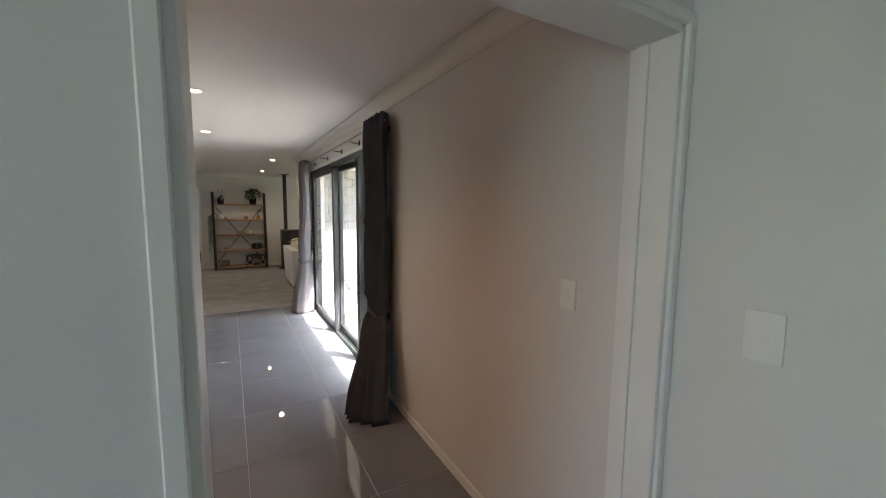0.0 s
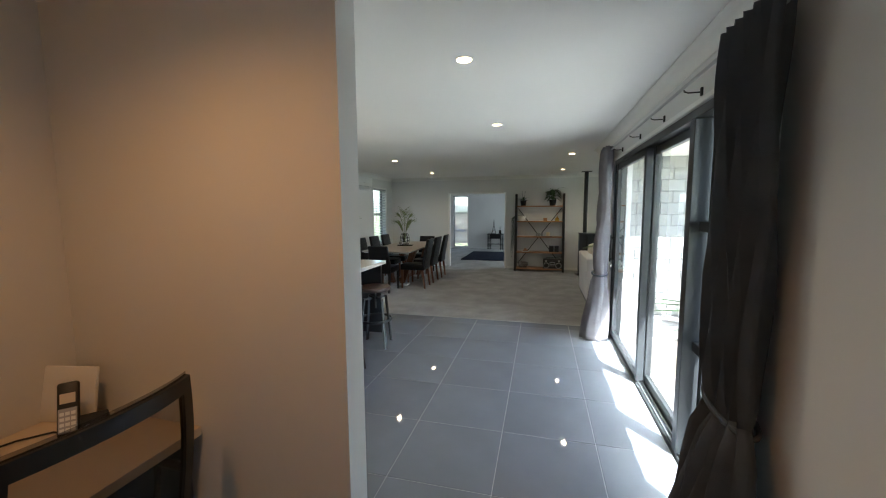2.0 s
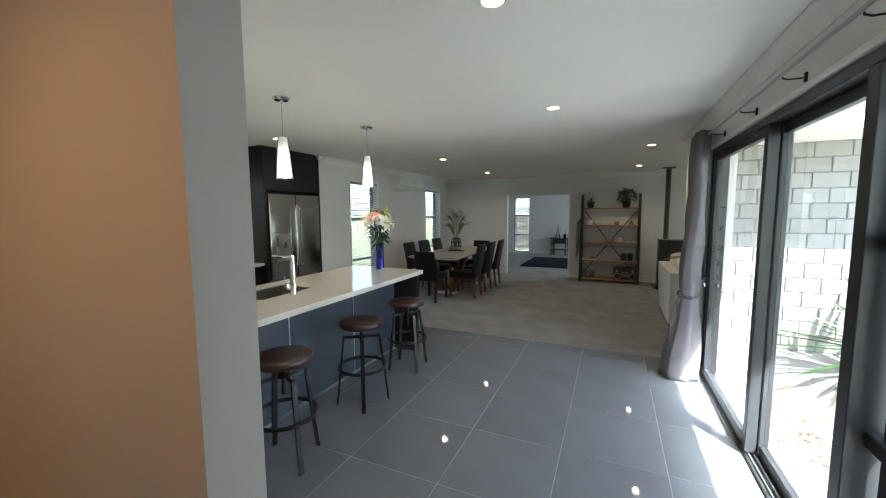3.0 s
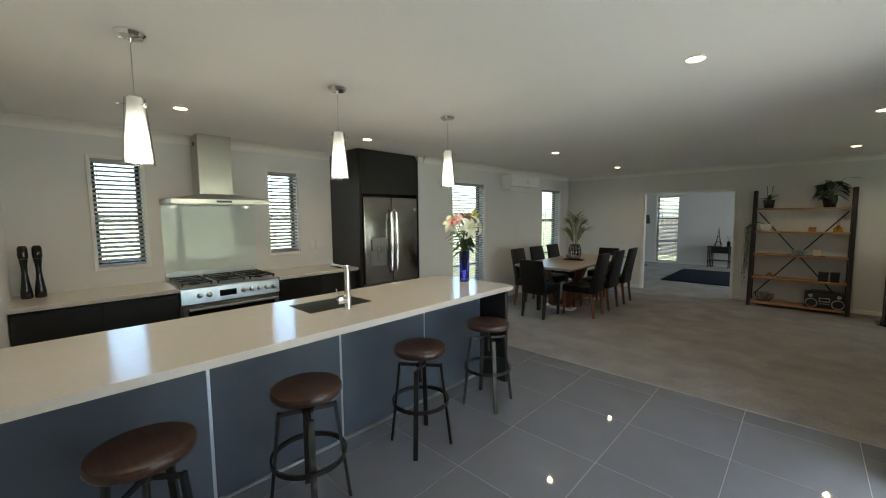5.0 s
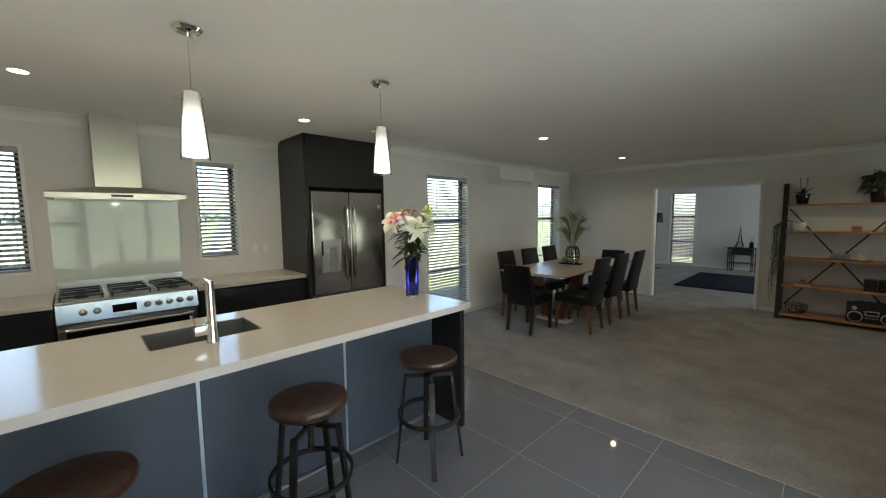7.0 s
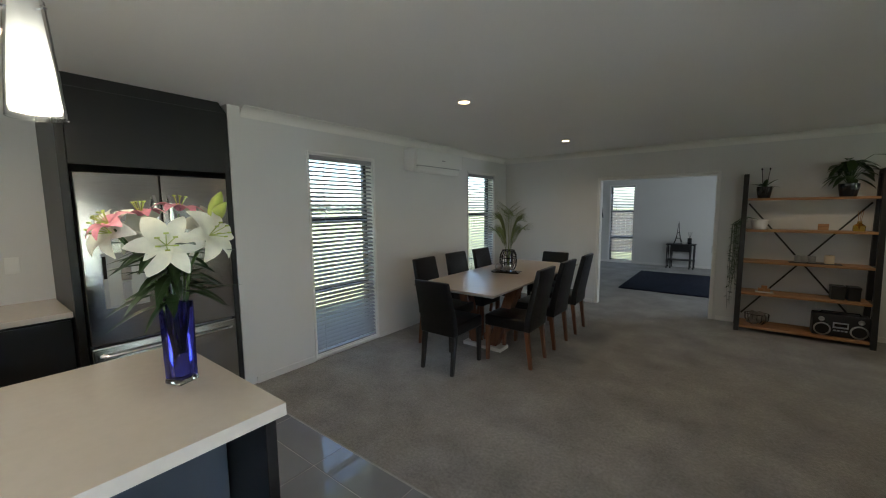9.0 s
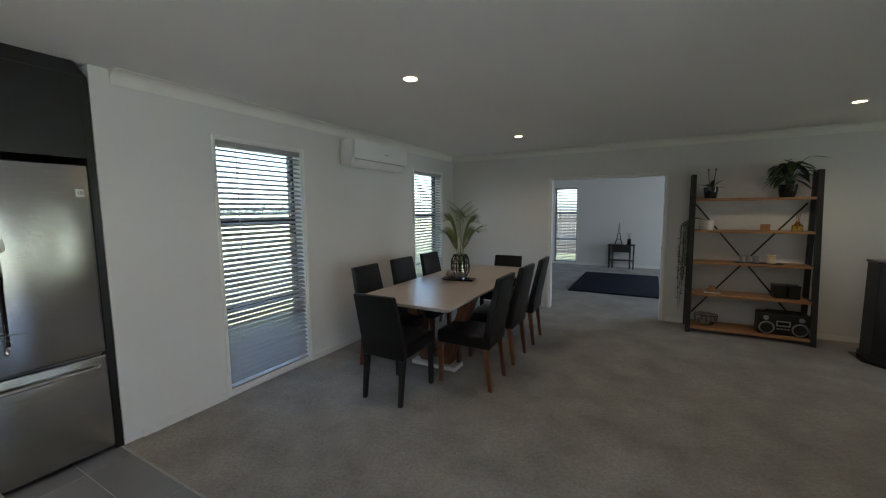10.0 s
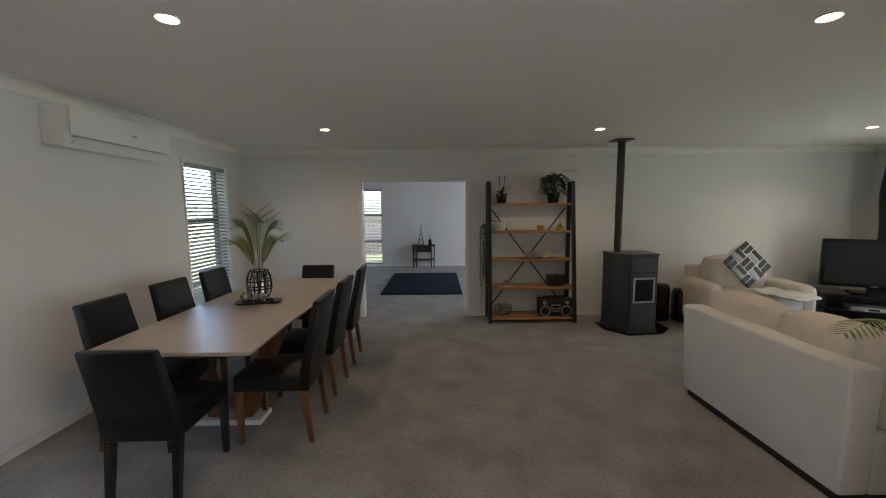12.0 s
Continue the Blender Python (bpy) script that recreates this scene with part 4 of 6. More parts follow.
dwr = part("drawer", bx(0.312, -0.452, 0.04, 0.372, 0.452, 0.645, bevel=0.012, seg=3), M_STEEL, fr, smooth=True)
bm = tube(B(), [(0.372, -0.41, 0.585), (0.408, -0.36, 0.585), (0.418, 0, 0.585), (0.408, 0.36, 0.585), (0.372, 0.41, 0.585)], 0.013, 8)
part("handle", bm, M_CHROME, dwr, "bowed chrome drawer handle", True)
dp = B()
box(dp, 0.3725, -0.36, 0.90, 0.377, -0.335, 1.27, bevel=0.002)
box(dp, 0.3725, -0.145, 0.90, 0.377, -0.12, 1.27, bevel=0.002)
box(dp, 0.3725, -0.335, 1.17, 0.377, -0.145, 1.27, bevel=0.002)
box(dp, 0.3725, -0.335, 0.90, 0.385, -0.145, 0.915, bevel=0.002)
part("dispenser_surround", dp, M_SILVERGREY, fr, "silver water and ice dispenser surround")
part("dispenser_recess", bx(0.3726, -0.335, 0.915, 0.3745, -0.145, 1.17), M_STEEL_H, fr)
part("dispenser_screen", bx(0.3772, -0.357, 1.10, 0.3785, -0.338, 1.25), M_SCREEN, fr, "dark dispenser touch strip")
part("dispenser_spout", bx(0.3746, -0.27, 1.08, 0.398, -0.21, 1.17, bevel=0.006), M_CHROME, fr)
part("dispenser_paddle", bx(0.3746, -0.265, 0.95, 0.386, -0.215, 1.07, bevel=0.005), M_SILVERGREY, fr)
part("warranty_sticker", bx(0.3725, 0.385, 1.615, 0.3735, 0.425, 1.66), M_SILVERGREY, fr, "small grey sticker reading 10")


def words(text, size, mat, parent, m, name="lettering"):
    cu = bpy.data.curves.new(name, "FONT")
    cu.body, cu.size, cu.align_x, cu.align_y, cu.extrude = text, size, "CENTER", "CENTER", 0.0004
    tmp = bpy.data.objects.new(name, cu)
    scene.collection.objects.link(tmp)
    me = bpy.data.meshes.new_from_object(tmp.evaluated_get(bpy.context.evaluated_depsgraph_get()))
    bpy.data.objects.remove(tmp)
    me.materials.append(mat)
    ob = new(name, me)
    ob.parent, ob.matrix_basis = parent, m
    return ob


words("10", 0.030, M_BLACK, fr, pose(0.3740, 0.405, 1.637, 90, 0, 90))
for y in (2.935, 3.015):
    mill = thing("pepper_mill", pose(-4.13, y + 0.02, 0.905) @ Matrix.Scale(1.08, 4), "tall glossy black turned pepper mill", "pepper mill", "pair of mills")
    part("base", lathe(B(), [(0.030, 0.0), (0.034, 0.01), (0.033, 0.05), (0.024, 0.12), (0.017, 0.19), (0.018, 0.24), (0.025, 0.30)], 20), M_GLOSSBLACK, mill, smooth=True)
    part("cap", lathe(B(), [(0.026, 0.302), (0.029, 0.33), (0.027, 0.385), (0.018, 0.40)], 20), M_GLOSSBLACK, mill, smooth=True)


def wall_plate(m, label, rocker=1, w=0.072, h=0.115):
    p = thing("light_switch", m, label, "switch")
    part("plate", bx(-w / 2, 0, -h / 2, w / 2, 0.008, h / 2, bevel=0.004, seg=2), M_PLASTIC, p, smooth=True)
    for i in range(rocker):
        z = 0.012 * (i - (rocker - 1) / 2) * 2
        part("rocker", bx(-0.012, 0.008, z - 0.006, 0.012, 0.0105, z + 0.006, bevel=0.001), M_PLASTIC, p)
    return p


wall_plate(pose(EX, 0.905, 1.262, 0, 0, 90), "white light switch plate on the wall", 1, 0.08, 0.125)
wall_plate(pose(EX, 1.500, 1.244, 0, 0, 90), "white two-gang light switch plate on the wall", 2)
wall_plate(pose(KX, 5.53, 1.175, 0, 0, -90), "white power outlet above the bench", 2)
wall_plate(pose(KX, 5.635, 1.175, 0, 0, -90), "white power outlet above the bench", 1)

# ---- vase of lilies on the island
vase = thing("flower_vase", pose(-1.925, 5.862, 0.9185, 0, 0, 20), "square cobalt blue glass vase on the island", "vase")
q = 0.036
part("glass", hull(B(), [(-q, -q, 0.018), (q, -q, 0.018), (q, q, 0.018), (-q, q, 0.018)], [(-q - 0.003, -q - 0.003, 0.30), (q + 0.003, -q - 0.003, 0.30), (q + 0.003, q + 0.003, 0.30), (-q - 0.003, q + 0.003, 0.30)], 0.004, 2), M_COBALT, vase, smooth=True)
part("foot", bx(-q - 0.002, -q - 0.002, 0.0, q + 0.002, q + 0.002, 0.0175, bevel=0.004, seg=2), M_THIN, vase, "clear thick glass foot", True)
bq = thing("lily_bouquet", pose(-1.925, 5.862, 1.2295, 0, 0, 0), "bouquet of white and pink lilies with dark leaves", "flowers")
rnd = random.Random(3)


def lily(parent, c, face, mat, r=0.085):
    """Six recurved petals round a centre, facing along face."""
    c, f = Vector(c), Vector(face).normalized()
    e = f.cross(Vector((0, 0, 1)))
    e = e.normalized() if e.length > 1e-3 else Vector((1, 0, 0))
    g = f.cross(e)
    bm = B()
    for k in range(6):
        a = 2 * math.pi * k / 6
        d = e * math.cos(a) + g * math.sin(a)
        s = f.cross(d)
        rows = []
        for i in range(7):
            t = i / 6
            w = r * (0.36 if k % 2 else 0.27) * math.sin(math.pi * (0.1 + 0.88 * t)) ** 0.8
            p = c + d * (r * 1.15 * t) + f * (r * (0.55 * t ** 0.7 - 0.55 * t ** 3))
            rows.append([bm.verts.new(p - s * w + f * w * 0.3), bm.verts.new(p), bm.verts.new(p + s * w + f * w * 0.3)])
        for p_, q_ in zip(rows, rows[1:]):
            for i in (0, 1):
                bm.faces.new((p_[i], p_[i + 1], q_[i + 1], q_[i]))
    fl = part("lily", bm, mat, parent, "white lily" if mat is M_WHITEPETAL else "pink lily", True)
    bm = B()
    for k in range(6):
        a = 2 * math.pi * (k + 0.5) / 6
        tip = c + f * r * 0.75 + (e * math.cos(a) + g * math.sin(a)) * r * 0.28
        tube(bm, [c + f * 0.005, tip], 0.0014, 5)
        tube(bm, [tip - e * 0.007, tip + e * 0.007], 0.003, 5)
    part("stamens", bm, M_BUD, fl, "yellow-green stamens")


heads = [((0.075, -0.035, 0.20), (0.95, -0.25, 0.25), M_WHITEPETAL, 0.10), ((0.065, 0.10, 0.225), (0.8, 0.35, 0.3), M_WHITEPETAL, 0.095), ((-0.02, -0.15, 0.245), (0.35, -0.8, 0.4), M_WHITEPETAL, 0.085),
         ((0.03, -0.165, 0.27), (0.1, -0.6, 0.8), M_PINKPETAL, 0.065), ((-0.03, -0.07, 0.30), (0.0, -0.1, 1.0), M_PINKPETAL, 0.065), ((-0.05, 0.05, 0.315), (0.1, 0.1, 1.0), M_PINKPETAL, 0.075),
         ((-0.10, -0.05, 0.24), (-0.8, -0.2, 0.4), M_WHITEPETAL, 0.085), ((-0.08, 0.12, 0.255), (-0.4, 0.8, 0.3), M_WHITEPETAL, 0.085)]
for c, f, mt, r_ in heads:
    lily(bq, c, f, mt, r_)
    part("stem", tube(B(), [(0.01 * f[0], 0.01 * f[1], -0.20), (c[0] * 0.4, c[1] * 0.4, c[2] * 0.45), (c[0] * 0.95, c[1] * 0.95, c[2] * 0.97)], 0.0035, 6), M_STEM, bq, smooth=True)
for c, d in (((-0.02, 0.165, 0.335), (0.15, 0.35, 0.9)), ((0.02, 0.15, 0.30), (0.3, 0.5, 0.8))):
    d = Vector(d).normalized()
    p0 = Vector(c) - d * 0.05
    part("bud", tube(B(), [p0 + d * 0.11 * t for t in (0, 0.15, 0.4, 0.65, 0.85, 1)], [0.006, 0.018, 0.024, 0.022, 0.013, 0.003], 10), M_BUD, bq, "closed green lily bud", True)
    part("stem", tube(B(), [(0, 0.005, -0.2), (0, 0.06, 0.12), p0], 0.0035, 6), M_STEM, bq, smooth=True)
for i in range(62):
    a = rnd.uniform(0, 2 * math.pi)
    z = rnd.uniform(-0.01, 0.20)
    r0 = rnd.uniform(0.01, 0.05)
    ln = rnd.uniform(0.10, 0.19)
    b0 = (r0 * math.cos(a), r0 * math.sin(a), z)
    a2 = a + rnd.uniform(-0.4, 0.4)
    part("leaf", leaf(B(), b0, (b0[0] + ln * math.cos(a2), b0[1] + ln * math.sin(a2), z + rnd.uniform(-0.03, 0.06)), rnd.uniform(0.026, 0.042), rnd.uniform(0.02, 0.09)), M_LEAF, bq)

# ---------------------------------------------------------------- dining area
tb = thing("dining_table", pose(-2.455, 9.445, 0.004), "long taupe dining table with white edge and angled wooden base", "table")
part("tabletop", bx(-0.485, -1.155, 0.740, 0.475, 1.155, 0.757, bevel=0.002), M_TABLETOP, tb)
part("edge_board", hull(B(), [(-0.44, -1.11, 0.715), (0.43, -1.11, 0.715), (0.43, 1.11, 0.715), (-0.44, 1.11, 0.715)], [(-0.484, -1.154, 0.7395), (0.474, -1.154, 0.7395), (0.474, 1.154, 0.7395), (-0.484, 1.154, 0.7395)]), M_CERAMIC, tb, "white bevelled under-edge")
for s in (-1, 1):
    y = s * 0.52
    for k in (-1, 1):
        part("leg_blade", hull(B(), [(k * 0.06, y - 0.05, 0.04), (k * 0.16, y - 0.05, 0.04), (k * 0.16, y + 0.05, 0.04), (k * 0.06, y + 0.05, 0.04)],
                               [(k * 0.28, y - 0.07 - s * 0.06, 0.714), (k * 0.40, y - 0.07 - s * 0.06, 0.714), (k * 0.40, y + 0.07 - s * 0.06, 0.714), (k * 0.28, y + 0.07 - s * 0.06, 0.714)], 0.004), M_LEGWOOD, tb, "angled brown wooden leg")
    part("foot_plate", bx(-0.24, y - 0.09, 0.0, 0.24, y + 0.09, 0.039, bevel=0.004), M_CERAMIC, tb, "white foot plate")
part("stretcher", bx(-0.05, -0.47, 0.05, 0.05, 0.47, 0.13, bevel=0.004), M_LEGWOOD, tb)


def chair(name, m, h, w, mat, leg_mat, label, group):
    """An upholstered dining chair; its front is local +y."""
    c = thing(name, m, label, "chair", group)
    part("seat", bx(-w / 2, -0.20, 0.36, w / 2, 0.245, 0.475, bevel=0.022, seg=3), mat, c, smooth=True)
    lean, zt = 0.10, h
    low = [(-w / 2, -0.245, 0.36), (w / 2, -0.245, 0.36), (w / 2, -0.175, 0.36), (-w / 2, -0.175, 0.36)]
    mid = [(-w / 2, -0.255, 0.50), (w / 2, -0.255, 0.50), (w / 2, -0.190, 0.50), (-w / 2, -0.190, 0.50)]
    high = [(-w / 2 * 0.95, -0.245 - lean, zt), (w / 2 * 0.95, -0.245 - lean, zt), (w / 2 * 0.95, -0.195 - lean, zt), (-w / 2 * 0.95, -0.195 - lean, zt)]
    bm = B()
    rings = [[bm.verts.new(p) for p in r] for r in (low, mid, high)]
    for a, b in zip(rings, rings[1:]):
        for i in range(4):
            bm.faces.new((a[i], a[(i + 1) % 4], b[(i + 1) % 4], b[i]))
    bm.faces.new(rings[0][::-1])
    bm.faces.new(rings[-1])
    bmesh.ops.bevel(bm, geom=list(bm.edges), offset=0.014, segments=3, affect="EDGES", profile=0.5, clamp_overlap=True)
    part("backrest", bm, mat, c, smooth=True)
    for s in (-1, 1):
        x = s * (w / 2 - 0.025)
        for y, dy in ((0.215, 0.0), (-0.205, -0.045)):
            part("leg", hull(B(), [(x - 0.016, y + dy - 0.016, 0), (x + 0.016, y + dy - 0.016, 0), (x + 0.016, y + dy + 0.016, 0), (x - 0.016, y + dy + 0.016, 0)],
                             [(x - 0.022, y - 0.022, 0.365), (x + 0.022, y - 0.022, 0.365), (x + 0.022, y + 0.022, 0.365), (x - 0.022, y + 0.022, 0.365)], 0.003), leg_mat, c)
    return c


G_CH = "chairs round the dining table"
side = chair("dining_chair", pose(-2.03, 8.805, 0.004, 0, 0, 91), 0.965, 0.41, M_LEATHER, M_LEGWOOD, "black upholstered dining chair with brown wooden legs", G_CH)
for x, y, r in ((-2.03, 9.435, 89), (-2.02, 10.065, 92), (-2.865, 8.755, -88), (-2.875, 9.385, -92), (-2.875, 10.015, -90)):
    copy_thing(side, pose(x, y, 0.004, 0, 0, r))
head = chair("dining_chair", pose(-2.475, 8.325, 0.004, 0, 0, 0), 0.88, 0.40, M_LEATHER, M_BLACK, "low-backed black leather dining chair with black legs", G_CH)
copy_thing(head, pose(-2.38, 10.50, 0.004, 0, 0, 180))

# centrepiece: tray, lantern vase with palm, balls
TZ = 0.762
tray = thing("serving_tray", pose(-2.46, 9.42, TZ, 0, 0, 12), "dark narrow rectangular tray on the table", "tray")
part("base", hull(B(), [(-0.15, -0.05, 0), (0.15, -0.05, 0), (0.15, 0.05, 0), (-0.15, 0.05, 0)], [(-0.18, -0.07, 0.022), (0.18, -0.07, 0.022), (0.18, 0.07, 0.022), (-0.18, 0.07, 0.022)]), M_GLOSSBLACK, tray)
for dx, r in ((-0.10, 0.043), (-0.02, 0.030), (0.03, 0.034)):
    ball = thing("ornament_ball", pose(-2.46 + dx, 9.42 + dx * 0.2, TZ + 0.0222), "small mottled pewter and silver ornament ball", "ornament", "balls on the tray")
    bm = B()
    bmesh.ops.create_uvsphere(bm, u_segments=18, v_segments=12, radius=r, matrix=Matrix.Translation((0, 0, r)))
    part("shell", bm, M_PEWTER, ball, smooth=True)
lv = thing("lantern_vase", pose(-2.56, 9.66, TZ), "glass vase in a black wire lantern cage", "vase")
part("glass", lathe(B(), [(0.055, 0.02), (0.060, 0.03), (0.060, 0.21), (0.050, 0.235)], 24), M_THIN, lv, "clear glass cylinder", True)
part("base_ring", lathe(B(), [(0.075, 0.0), (0.082, 0.004), (0.082, 0.012), (0.02, 0.016)], 24), M_BLACK, lv, smooth=True)
for k in range(10):
    a = 2 * math.pi * k / 10
    part("wire", tube(B(), [(r * math.cos(a), r * math.sin(a), z) for r, z in ((0.078, 0.006), (0.100, 0.05), (0.106, 0.12), (0.100, 0.19), (0.074, 0.245))], 0.006, 6), M_BLACK, lv, smooth=True)
for r, z in ((0.076, 0.246), (0.107, 0.085), (0.107, 0.155)):
    part("hoop", tube(B(), [(r * math.cos(2 * math.pi * i / 24), r * math.sin(2 * math.pi * i / 24), z) for i in range(24)], 0.006, 6, True), M_BLACK, lv, smooth=True)


def frond(bm, base, direction, length, rise, droop, leaflets, width, spread=0.55):
    """An arching palm frond: a midrib and paired narrow leaflets."""
    base = Vector(base)
    d = Vector((direction[0], direction[1], 0)).normalized()
    side = Vector((-d.y, d.x, 0))

    def at(t):
        return base + d * (length * t * (0.35 + 0.65 * t)) + Vector((0, 0, rise * math.sin(min(1.0, t * 1.05) * math.pi / 2) - droop * t ** 3))

    tube(bm, [at(i / 10) for i in range(11)], [0.0045 * (1 - 0.8 * i / 10) for i in range(11)], 5)
    for i in range(leaflets):
        t = 0.36 + 0.64 * i / (leaflets - 1)
        p = at(t)
        tan = (at(min(1, t + 0.03)) - at(t - 0.03)).normalized()
        ln = length * spread * math.sin(math.pi * (0.15 + 0.78 * (t - 0.36) / 0.64)) + 0.02
        for s in (-1, 1):
            leaf(bm, p, p + (side * s * 0.75 + tan * 0.85).normalized() * ln, width, ln * 0.12, 0.3, 3)


rnd = random.Random(11)
palm = thing("palm_cutting", pose(-2.56, 9.66, TZ + 0.03), "cut green palm fronds in the lantern vase", "plant")
for a, ln, rise in ((115, 0.06, 0.74), (80, 0.12, 0.66), (-60, 0.07, 0.68), (20, 0.16, 0.60), (-160, 0.15, 0.62), (-5, 0.22, 0.50), (-175, 0.21, 0.47)):
    bm = B()
    frond(bm, (0, 0, 0.0), (math.cos(radians(a)), math.sin(radians(a))), ln, rise, 0.01, 24, 0.010, 0.24 / ln)
    part("frond", bm, M_PALM, palm)

# heat pump high on the west wall
ac = thing("heat_pump", pose(WX, 9.40, 1.995), "white wall-mounted heat pump indoor unit", "heat pump")
bm = hull(B(), [(0.001, -0.49, 0.02), (0.15, -0.49, 0.0), (0.15, 0.49, 0.0), (0.001, 0.49, 0.02)], [(0.001, -0.49, 0.285), (0.205, -0.49, 0.285), (0.205, 0.49, 0.285), (0.001, 0.49, 0.285)], 0.012, 2)
part("casing", bm, M_PLASTIC, ac, smooth=True)
part("front_panel", hull(B(), [(0.190, -0.485, 0.085), (0.205, -0.485, 0.085), (0.205, 0.485, 0.085), (0.190, 0.485, 0.085)], [(0.20, -0.485, 0.275), (0.213, -0.485, 0.275), (0.213, 0.485, 0.275), (0.20, 0.485, 0.275)], 0.004, 2), M_PLASTIC, ac, smooth=True)
part("air_flap", hull(B(), [(0.125, -0.44, 0.004), (0.13, -0.44, 0.0), (0.13, 0.44, 0.0), (0.125, 0.44, 0.004)], [(0.193, -0.44, 0.073), (0.199, -0.44, 0.070), (0.199, 0.44, 0.070), (0.193, 0.44, 0.073)]), M_PLASTIC, ac)
# solid grey strip: the gap's shade is put into its colour
part("outlet_gap_shade", bx(0.150, -0.44, 0.074, 0.1965, 0.44, 0.084), M_SILVERGREY, ac, "grey strip coloured as the outlet gap's shade")
part("badge", bx(0.2135, 0.02, 0.16, 0.215, 0.09, 0.172), M_SILVERGREY, ac, "small silver badge bar")

# ---------------------------------------------------------------- leaning shelf and what stands on it
sh = thing("display_shelf", pose(0.36, NY, 0.004), "tall black-framed shelf unit with five oak boards", "shelf unit")
for s in (-1, 1):
    x = s * 0.575
    part("front_post", hull(B(), [(x - 0.025, -0.405, 0), (x + 0.025, -0.405, 0), (x + 0.025, -0.365, 0), (x - 0.025, -0.365, 0)], [(x - 0.025, -0.195, 1.92), (x + 0.025, -0.195, 1.92), (x + 0.025, -0.155, 1.92), (x - 0.025, -0.155, 1.92)], 0.002), M_BLACK, sh)
    part("back_post", bx(x - 0.025, -0.065, 0, x + 0.025, -0.025, 1.92, bevel=0.002), M_BLACK, sh)
    part("top_bar", bx(x - 0.02, -0.155, 1.87, x + 0.02, -0.066, 1.91), M_BLACK, sh)
LEVELS = [(0.075, 0.05), (0.48, 0.05), (0.865, 0.05), (1.245, 0.05), (1.625, 0.05)]
for z, _ in LEVELS:
    yf = -0.40 + 0.21 * z / 1.92
    part("shelf_board", bx(-0.549, yf, z - 0.028, 0.549, -0.03, z, bevel=0.002), M_OAK, sh)
    for s in (-1, 1):
        part("side_rail", bx(s * 0.575 - 0.012, yf + 0.03, z - 0.028, s * 0.575 + 0.012, -0.066, z - 0.004), M_BLACK, sh)
for a, b in (((-0.53, 1.56), (0.53, 0.05 + 0.10)), ((0.53, 1.56), (-0.53, 0.15))):
    mid = ((a[0] + b[0]) / 2, (a[1] + b[1]) / 2)
    part("cross_brace", bar(B(), (a[0], -0.022, a[1]), (b[0], -0.022, b[1]), 0.018, 0.006), M_BLACK, sh)
SX, SYY = 0.36, NY


def on_shelf(level, dx, dy=-0.17):
    return pose(SX + dx, SYY + dy, 0.004 + LEVELS[level][0] + 0.0006)


def pot(parent, r, h, mat, label=""):
    return part("pot", lathe(B(), [(r * 0.75, 0.0), (r * 0.8, 0.004), (r, h * 0.75), (r, h), (r * 0.9, h), (r * 0.88, h - 0.012), (0.01, h - 0.014)], 24), mat, parent, label, True)


orchid = thing("orchid_pot", on_shelf(4, -0.40), "small orchid without blooms in a dark ribbed pot", "plant")
pot(orchid, 0.075, 0.135, M_GLOSSBLACK)
for k in range(8):
    a = k * 2.4
    part("leaf", leaf(B(), (0, 0, 0.12), (0.15 * math.cos(a), 0.11 * math.sin(a), 0.17 + 0.05 * (k % 3)), 0.045, 0.05), M_LEAF, orchid)
for dx in (-0.035, 0.04):
    part("stake", tube(B(), [(dx * 0.4, 0, 0.11), (dx, 0, 0.34)], 0.004, 6), M_BLACK, orchid)
    part("stake_clip", lathe(B(), [(0.004, 0.335), (0.010, 0.345), (0.004, 0.36)], 8, (dx, 0, 0)), M_BLACK, orchid)
peace = thing("leafy_plant", on_shelf(4, 0.31), "broad-leaved dark green plant in a black pot", "plant")
pot(peace, 0.085, 0.14, M_GLOSSBLACK)
rnd = random.Random(5)
for k in range(38):
    a = rnd.uniform(0, 2 * math.pi)
    z1 = rnd.uniform(0.18, 0.40)
    r1 = rnd.uniform(0.04, 0.13)
    p = Vector((r1 * math.cos(a), 0.8 * r1 * math.sin(a), z1))
    q2 = p + Vector((rnd.uniform(0.10, 0.16) * math.cos(a), 0.10 * math.sin(a), rnd.uniform(-0.10, 0.04)))
    bm = tube(B(), [(0, 0, 0.12), p * 0.6 + Vector((0, 0, z1 * 0.25)), p], 0.003, 5)
    leaf(bm, p, q2, rnd.uniform(0.06, 0.085), 0.05)
    part("leaf", bm, M_LEAF, peace)
bm = tube(B(), [(0, 0, 0.13), (0.06, 0, 0.36), (0.16, 0, 0.44)], 0.003, 5)
leaf(bm, (0.16, 0, 0.44), (0.34, 0.0, 0.43), 0.035, 0.02)
part("leaf", bm, M_LEAF, peace)
trail = thing("trailing_plant", on_shelf(3, -0.42), "trailing plant in a patterned white bowl hanging down the post", "plant")
pot(trail, 0.085, 0.12, M_CERAMIC, "white patterned bowl")
rnd = random.Random(9)
